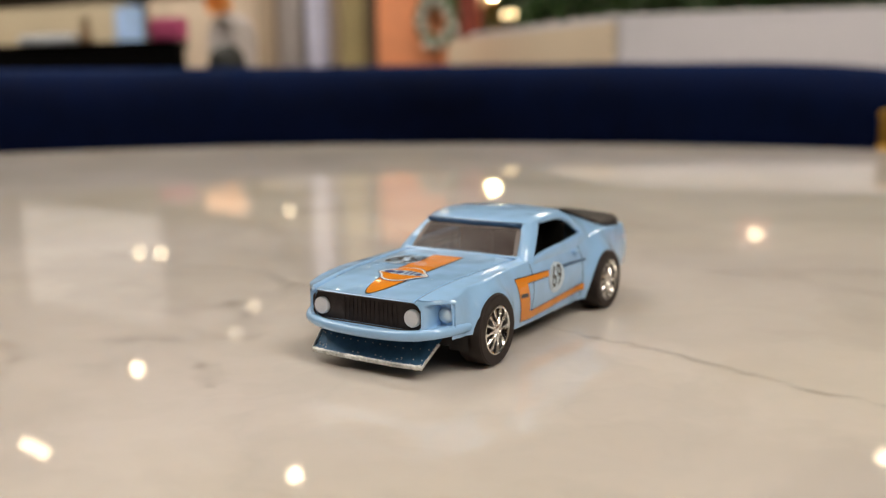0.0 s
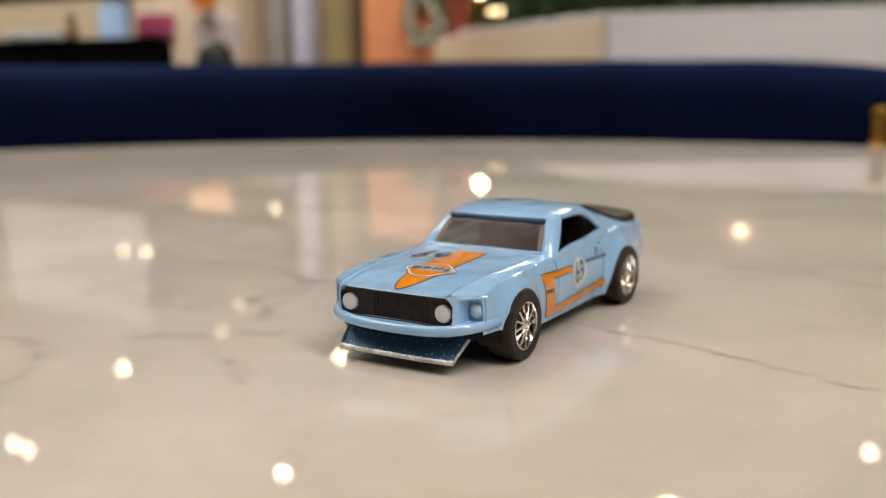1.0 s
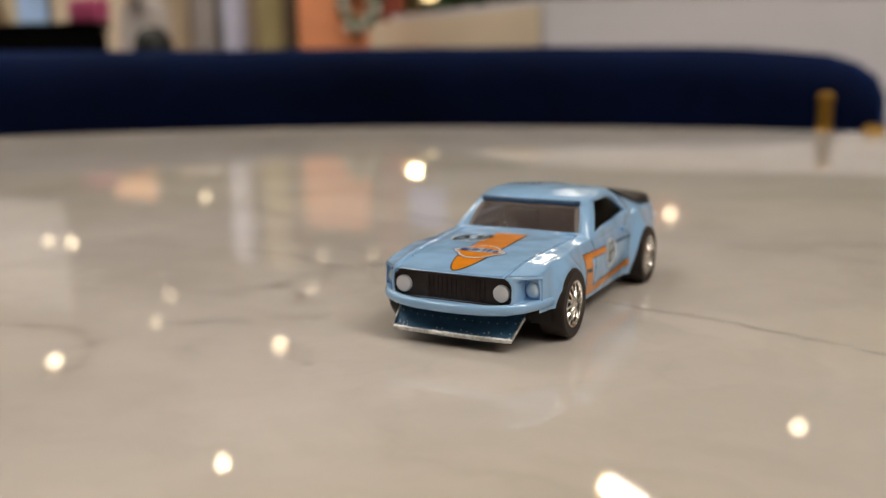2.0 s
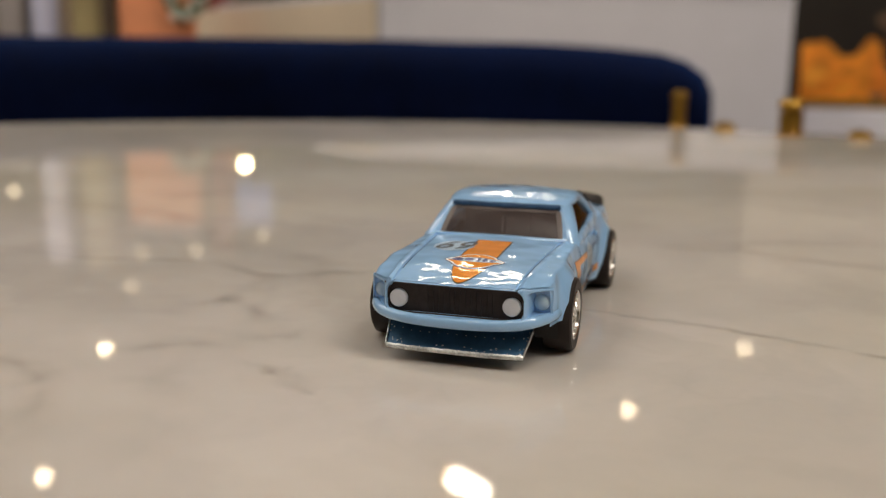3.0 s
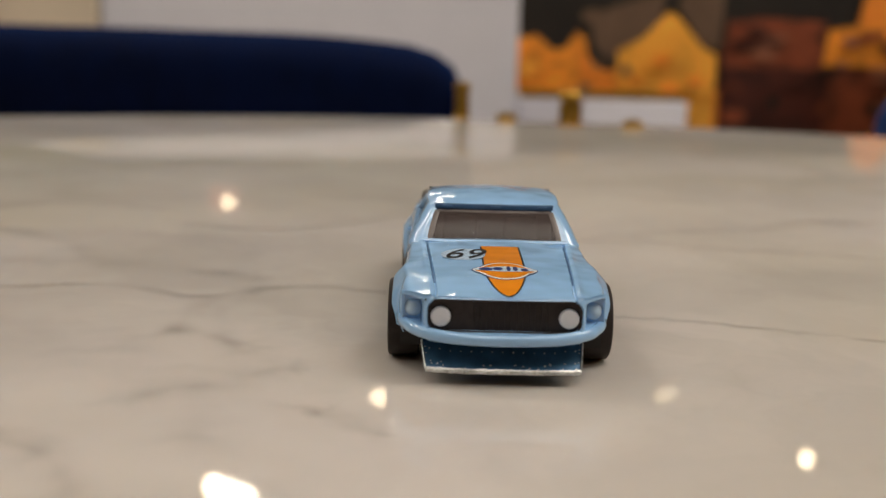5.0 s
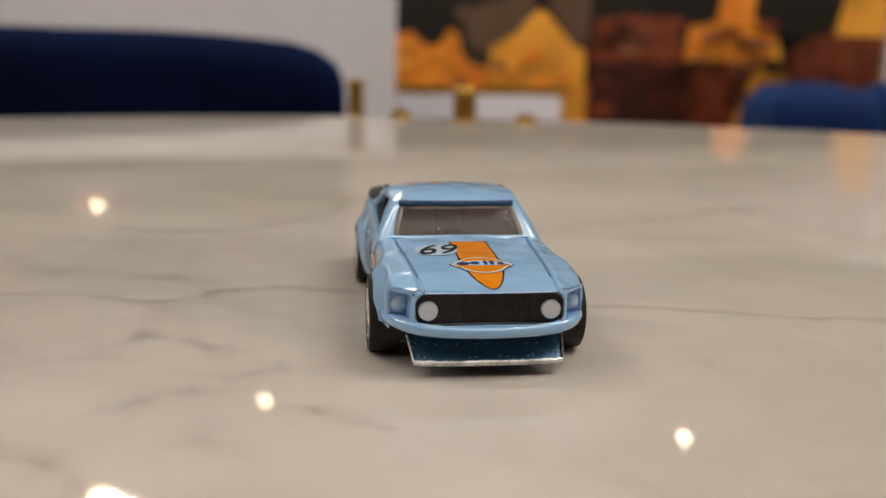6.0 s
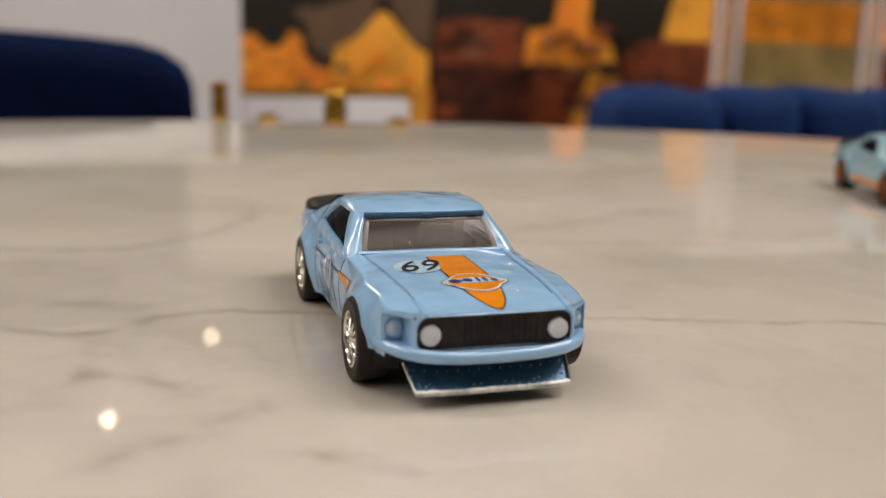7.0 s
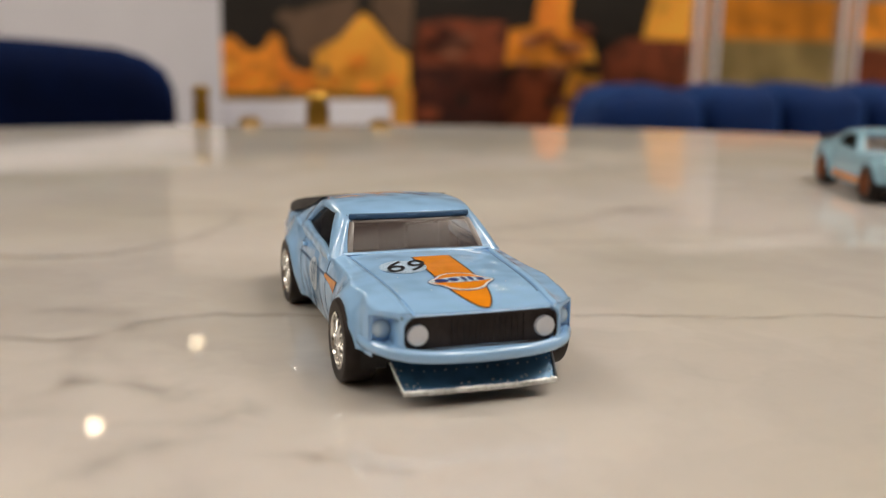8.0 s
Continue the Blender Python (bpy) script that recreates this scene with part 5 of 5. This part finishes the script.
shape("tall_house", [(0.458, 0.60), (0.462, 0.79), (0.52, 0.82), (0.578, 0.882), (0.60, 0.872), (0.665, 0.80), (0.70, 0.785), (0.702, 0.60)], M_GOLD, "golden gabled house")
shape("tower", [(0.66, 0.805), (0.60, 0.90), (0.62, 0.99), (0.71, 0.99), (0.705, 0.80)], M_TAUPE, "taupe tower")
# a round lamp fixture, drawn here as a flat unlit shape of the mural
shape("round_fixture", [(0.40 + 0.03 * math.cos(a), 0.868 + 0.017 * math.sin(a)) for a in [0.5 * i for i in range(12)]], M_TAUPE, "round lamp fixture drawn as a flat taupe spot")
shape("shed", [(0.712, 0.4), (0.712, 0.76), (0.97, 0.76), (0.975, 0.60), (1.22, 0.60), (1.22, 0.4)], M_DEEP, "dark brown shed")
shape("long_roof", [(0.712, 0.758), (0.722, 0.862), (0.80, 0.875), (0.96, 0.868), (0.97, 0.758)], M_RUST, "rust brown roof")
shape("roof_light", [(0.75, 0.79), (0.78, 0.85), (0.84, 0.84), (0.86, 0.80)], flat("rose_brown_print", (0.16, 0.055, 0.03), 0.45, 0.3, 9))
shape("flame_house", [(0.955, 0.765), (0.965, 0.85), (1.03, 0.86), (1.075, 0.97), (1.14, 0.97), (1.13, 0.88), (1.20, 0.83), (1.19, 0.765)], M_AMBER, "amber house")
shape("flame_peak", [(1.03, 0.86), (1.05, 0.97), (1.115, 0.985), (1.11, 0.87)], M_FLAME, top=0.985)
shape("dark_shed", [(0.97, 0.55), (0.972, 0.757), (1.09, 0.757), (1.12, 0.70), (1.10, 0.55)], M_RUST, "brown shed")
shape("steps", [(1.09, 0.60), (1.14, 0.74), (1.20, 0.82), (1.23, 0.74), (1.27, 0.70), (1.27, 0.60)], M_GOLD, "golden steps")
shape("dome", [(1.135, 0.99), (1.14, 0.88), (1.19, 0.83), (1.28, 0.82), (1.36, 0.86), (1.38, 0.99)], M_NIGHT, "dark dome")
shape("side_roof", [(1.23, 0.70), (1.235, 0.79), (1.30, 0.835), (1.40, 0.84), (1.51, 0.83), (1.51, 0.70)], M_RUST, "rust brown roof")
shape("bright_house", [(1.35, 0.835), (1.39, 1.0), (1.40, 1.06), (1.50, 1.08), (1.54, 1.02), (1.53, 0.835)], M_GOLD, "golden house front", 1.14)
shape("far_house", [(1.5, 0.6), (1.5, 0.99), (2.9, 0.99), (2.9, 0.6)], M_AMBER, "amber house")
shape("far_roof", [(1.55, 0.55), (1.55, 0.84), (2.2, 0.84), (2.3, 0.55)], flat("olive_print", (0.42, 0.30, 0.13), 0.45, 0.6, 9), "olive garden")
shape("far_dark", [(2.05, 0.7), (2.05, 0.83), (2.5, 0.80), (2.5, 0.7)], M_RUST)

M_ROSE = flat("pale_rose_brown_print", (0.34, 0.12, 0.06), 0.45, 0.5, 12)
daub = random.Random(21)
for i in range(26):
    cx, cz = daub.uniform(0.73, 1.21), daub.uniform(0.62, 0.86)
    w, h = daub.uniform(0.012, 0.045), daub.uniform(0.006, 0.018)
    tilt = daub.uniform(-0.5, 0.5)
    shape("brush_daub", [(cx + w * math.cos(a) - h * tilt * math.sin(a), cz + h * math.sin(a) + w * tilt * math.cos(a) * 0.6) for a in [0.25 + 0.9 * k for k in range(7)]],
          (M_ROSE, M_DEEP, M_RUST, M_NIGHT, M_ROSE)[i % 5])
for i in range(16):
    cx, cz = daub.uniform(0.24, 0.69), daub.uniform(0.70, 0.78)
    w, h = daub.uniform(0.012, 0.03), daub.uniform(0.006, 0.016)
    shape("brush_daub", [(cx + w * math.cos(a), cz + h * math.sin(a)) for a in [0.4 + 0.9 * k for k in range(7)]], (M_FLAME, M_GOLD, M_AMBER, M_TAUPE)[i % 4])


# ---- clear display case with white posts ----
M_ACRYLIC = clear("clear_acrylic", (0.85, 0.80, 0.74), 0.02, 1.3, 0.30, (0.75, 0.62, 0.52))


def display_case():
    ob = empty("display_case", pose(0, 0, 0))
    tagged(ob, "clear glass display case with white corner posts", "display case")
    bm = bmesh.new()
    box(bm, 1.0, 1.52, 1.48, 1.86, 0.0, 0.70, 0.01)
    part("base", bm, M_PANEL, ob, "white base")
    for x, w in ((1.073, 0.046), (1.414, 0.040)):
        bm = bmesh.new()
        box(bm, x - w / 2, x + w / 2, 1.488, 1.512, 0.702, 1.07, 0.003)
        po = part("post", bm, M_ACRYLIC, ob, "clear acrylic corner post")
        po.visible_shadow = False
        for k in (-1, 1):
            bm = bmesh.new()
            box(bm, x + k * w / 2 - 0.004, x + k * w / 2 + 0.004, 1.484, 1.4875, 0.702, 1.07, 0.001)
            part("edge_strip", bm, M_PANEL, po, "white edge strip")
    bm = bmesh.new()
    box(bm, 1.095, 1.405, 1.494, 1.500, 0.702, 1.069, 0.001)
    g = part("glass_pane", bm, clear("case_glass", (0.86, 0.86, 0.82), 0.02, 1.3), ob, "clear glass pane")
    g.visible_shadow = False
    bm = bmesh.new()
    box(bm, 1.02, 1.47, 1.48, 1.86, 1.071, 1.09, 0.004)
    part("lid", bm, M_PANEL, ob)
    return ob


display_case()


# ---- shop things beyond the sofa ----
def thing_box(name, x0, x1, y0, y1, z0, z1, material, label, category, bevel=0.01):
    bm = bmesh.new()
    box(bm, x0, x1, y0, y1, z0, z1, bevel)
    return tagged(part(name, bm, material), label, category)


def far_box(name, x0, x1, y, depth, z0, z1, material, label, category, bevel=0.01):
    """A thing at depth y, whose x and top are given as they line up on the plane y = 3."""
    k = (y + 0.15) / 3.15
    return thing_box(name, 0.083 + (x0 - 0.083) * k, 0.083 + (x1 - 0.083) * k, y, y + depth, z0 if z0 < 0.5 else 0.795 + (z0 - 0.795) * k, 0.795 + (z1 - 0.795) * k, material, label, category, bevel)


cab = empty("cabinet", pose(-1.369, 0.74, 0))
tagged(cab, "long low matt black cabinet behind the sofa", "cabinet")
bm = bmesh.new()
box(bm, -0.527, 0.527, -0.018, 0.018, 0.0, 0.826, 0.003)
part("body", bm, M_BLACKBOX, cab)
bm = bmesh.new()
box(bm, -0.531, 0.531, -0.020, 0.020, 0.8265, 0.8368, 0.003)
part("top_board", bm, M_BLACKBOX, cab)
thing_box("magenta_carton", -0.882, -0.833, 0.735, 0.755, 0.8376, 0.8645, flat("magenta_card", (0.50, 0.08, 0.20), 0.6), "magenta cardboard carton on the black cabinet", "carton", 0.002)
far_box("cream_board", -5.6, -3.54, 2.3, 0.05, 0.0, 1.12, flat("pale_cream_paint", (0.54, 0.46, 0.32), 0.7, 0.08, 2), "tall cream painted board", "board")
far_box("blue_banner", -3.58, -3.40, 2.2, 0.02, 0.0, 1.1, flat("sky_blue_cloth", (0.36, 0.54, 0.85), 0.7), "narrow sky blue hanging banner", "banner")
far_box("shop_pillar", -3.36, -2.72, 2.4, 0.05, 0.0, 1.12, flat("sand_plaster", (0.64, 0.52, 0.40), 0.7), "sand coloured plastered pillar", "pillar")
far_box("white_stand", -2.96, -2.80, 1.6, 0.03, 0.0, 1.045, flat("white_cloth", (0.74, 0.70, 0.70), 0.8), "white cloth covered display stand", "stand", 0.05)
far_box("folded_cap", -2.99, -2.89, 1.61, 0.02, 1.046, 1.15, flat("orange_cloth", (0.80, 0.33, 0.08), 0.8), "small orange folded cap on the white stand", "hat", 0.03)
far_box("brown_panel", -2.72, -2.62, 2.1, 0.03, 0.0, 1.15, flat("brown_board", (0.40, 0.31, 0.22), 0.6), "light brown standing board panel", "panel")
far_box("grey_panel", -2.62, -2.49, 2.12, 0.03, 0.0, 1.15, flat("grey_board", (0.42, 0.38, 0.37), 0.6), "grey standing board panel", "panel")
far_box("lavender_column", -2.475, -2.365, 1.9, 0.05, 0.0, 1.5, flat("lavender_paint", (0.64, 0.65, 0.84), 0.5), "slim pale lavender painted column", "column", 0.03)
far_box("tan_panel", -2.37, -2.285, 2.0, 0.03, 0.0, 1.15, flat("tan_board", (0.62, 0.50, 0.37), 0.6), "tan painted standing board panel", "panel")
far_box("olive_column", -2.285, -2.165, 1.85, 0.05, 0.0, 1.5, flat("olive_paint", (0.38, 0.31, 0.15), 0.6), "olive painted square column", "column", 0.01)
far_box("dark_strip", -2.16, -2.125, 1.80, 0.03, 0.0, 1.5, flat("dark_brown_board", (0.09, 0.06, 0.04), 0.6), "narrow dark brown upright strip", "strip", 0.004)
far_box("orange_column", -2.115, -1.83, 1.45, 0.04, 0.0, 1.28, flat("orange_paint", (0.88, 0.34, 0.16), 0.6), "tall orange painted column", "column", 0.01)
bm = bmesh.new()
lathe(bm, [(0, 0), (0.0184, 0), (0.0217, 0.7), (0.0217, 0.8068), (0.0173, 0.8208), (0.0098, 0.8268), (0, 0.8288)], 32)
bin_ob = part("round_bin", bm, M_STEEL)
bin_ob.matrix_basis = pose(-0.719, 0.70, 0)
tagged(bin_ob, "dark grey round bin with domed lid", "bin")

thing_box("white_tray", -1.130, -1.033, 0.725, 0.75, 0.8376, 0.8490, flat("pale_blue_white_card", (0.66, 0.72, 0.80), 0.6), "low pale blue-white tray on the black cabinet", "tray", 0.003)
bm = bmesh.new()
lathe(bm, [(0, 0), (0.008, 0), (0.009, 0.003), (0.008, 0.016), (0.005, 0.020), (0.006, 0.0325), (0, 0.0330)], 20)
jar = part("jar", bm, flat("brown_glaze", (0.26, 0.17, 0.10), 0.4))
jar.matrix_basis = pose(-1.007, 0.74, 0.8372)
tagged(jar, "small brown glazed jar on the black cabinet", "jar")


def wreath():
    """White flowers and green leaves tied in a ring."""
    ob = empty("flower_wreath", pose(-0.883, 1.438, 0.889) @ Matrix.Diagonal((0.5, 0.5, 0.5, 1)))
    tagged(ob, "round wreath of white flowers and green leaves on the orange column", "wreath")
    bm = bmesh.new()
    tube(bm, [Vector((0.075 * math.cos(a), 0, 0.075 * math.sin(a))) for a in [2 * math.pi * i / 24 for i in range(25)]], 0.02, 0.02, 8, up=(0, 1, 0), cap=False)
    part("ring", bm, flat("leaf_green", (0.05, 0.09, 0.03), 0.7), ob, "green twig ring")
    rnd = random.Random(4)
    white = flat("white_petal", (0.86, 0.84, 0.74), 0.6)
    green = flat("dark_leaf", (0.05, 0.10, 0.035), 0.6)
    for i in range(22):
        a = 2 * math.pi * i / 22
        r = 0.075 + rnd.uniform(-0.02, 0.02)
        bm = bmesh.new()
        c = Vector((r * math.cos(a), -0.018, r * math.sin(a)))
        for k in range(5):
            b = 2 * math.pi * k / 5
            t = Matrix.Translation(c + Vector((0.010 * math.cos(b), 0, 0.010 * math.sin(b)))) @ Matrix.Diagonal((0.011, 0.004, 0.011, 1))
            bmesh.ops.create_icosphere(bm, subdivisions=1, radius=1.0, matrix=t)
        part("flower" if i % 2 else "leaf", bm, white if i % 2 else green, ob)
    return ob


wreath()


def hung_sign(name, x0, x1, y, z0, z1, color, power, label):
    """A lit sign board hung on two rods from the ceiling."""
    ob = empty(name, pose((x0 + x1) / 2, y, z0))
    tagged(ob, label, "sign")
    w, h = (x1 - x0) / 2, z1 - z0
    bm = bmesh.new()
    box(bm, -w, w, 0.0, 0.03, 0, h, 0.006)
    part("board", bm, M_PANEL, ob)
    bm = bmesh.new()
    box(bm, -w + 0.008, w - 0.008, -0.004, -0.001, 0.008, h - 0.008, 0.001)
    part("face", bm, glow(name + "_glow", color, power), ob, "lit face")
    for k in (-0.8, 0.8):
        bm = bmesh.new()
        tube(bm, [Vector((w * k, 0.015, h)), Vector((w * k, 0.015, CEIL - z0))], 0.003, 0.003, 6, up=(0, 1, 0))
        part("rod", bm, M_STEEL, ob)
    return ob


hung_sign("cream_sign", -5.22, -4.03, 3.6, 1.47, 2.1, (1.0, 0.90, 0.80), 0.33, "large pale cream lit sign hanging from the ceiling")
hung_sign("orange_sign", -3.36, -3.09, 3.3, 1.26, 1.37, (1.0, 0.50, 0.24), 0.85, "small warm orange lit sign hanging from the ceiling")
hung_sign("red_sign", -0.57, -0.48, 2.44, 1.09, 1.17, (1.0, 0.36, 0.20), 0.35, "small red-orange lit sign hanging from the ceiling")
hung_sign("blue_sign", -1.77, -1.60, 3.3, 1.22, 1.40, (0.42, 0.55, 1.0), 0.35, "small pale blue lit sign hanging from the ceiling")
far_box("red_box", -1.75, -1.68, 1.72, 0.05, 0.0, 1.4, flat("dark_red_paint", (0.20, 0.035, 0.02), 0.6), "dark red upright box", "box")


def bulb_lamp(x, y, z, r, power):
    """A little globe lamp that stands on the counter."""
    ob = empty("globe_lamp", pose(x, y, 0))
    tagged(ob, "small warm white globe lamp standing on the white counter", "lamp", "globe lamps")
    bm = bmesh.new()
    lathe(bm, [(0, 0.8765), (r * 1.6, 0.8765), (r * 1.6, 0.880), (r * 0.35, 0.884), (r * 0.3, z - r * 0.8), (0, z - r * 0.8)], 16)
    part("stand", bm, M_BRASS, ob)
    bm = bmesh.new()
    bmesh.ops.create_uvsphere(bm, u_segments=20, v_segments=12, radius=r, matrix=Matrix.Translation((0, 0, z)))
    part("globe", bm, glow("globe_glow", (1.0, 0.74, 0.38), power), ob, "glowing warm white globe")
    return ob


bulb_lamp(-0.954, 1.79, 0.963, 0.010, 55)
bulb_lamp(-0.925, 1.79, 0.918, 0.006, 5)
bulb_lamp(-0.905, 1.79, 0.918, 0.006, 5)


def hedge():
    """Potted greenery behind the counter: many small leaves over a trough."""
    ob = empty("planter", pose(-0.55, 2.6, 0))
    tagged(ob, "long planter with dense dark green leaves", "planter")
    bm = bmesh.new()
    box(bm, -1.0, 0.55, -0.12, 0.12, 0.0, 0.80, 0.01)
    part("trough", bm, M_PANEL, ob)
    rnd = random.Random(8)
    verts, faces = [], []
    for i in range(2600):
        c = Vector((rnd.uniform(-1.0, 0.55), rnd.uniform(-0.13, 0.13), 0.80 + rnd.random() ** 1.4 * 0.30))
        d = Vector((rnd.uniform(-1, 1), rnd.uniform(-1, 1), rnd.uniform(-0.2, 1))).normalized()
        s = d.cross(Vector((rnd.uniform(-1, 1), rnd.uniform(-1, 1), 0.3))).normalized()
        ln, w = rnd.uniform(0.03, 0.06), rnd.uniform(0.008, 0.016)
        k = len(verts)
        verts += [c, c + d * ln * 0.5 + s * w, c + d * ln, c + d * ln * 0.5 - s * w]
        faces.append((k, k + 1, k + 2, k + 3))
    me = bpy.data.meshes.new("leaves")
    me.from_pydata([tuple(v) for v in verts], [], faces)
    me.materials.append(flat("foliage", (0.05, 0.10, 0.03), 0.5, 0.5, 20))
    lv = new("leaves", me)
    lv.parent = ob
    lv["kind"] = "stuff"
    return ob


hedge()
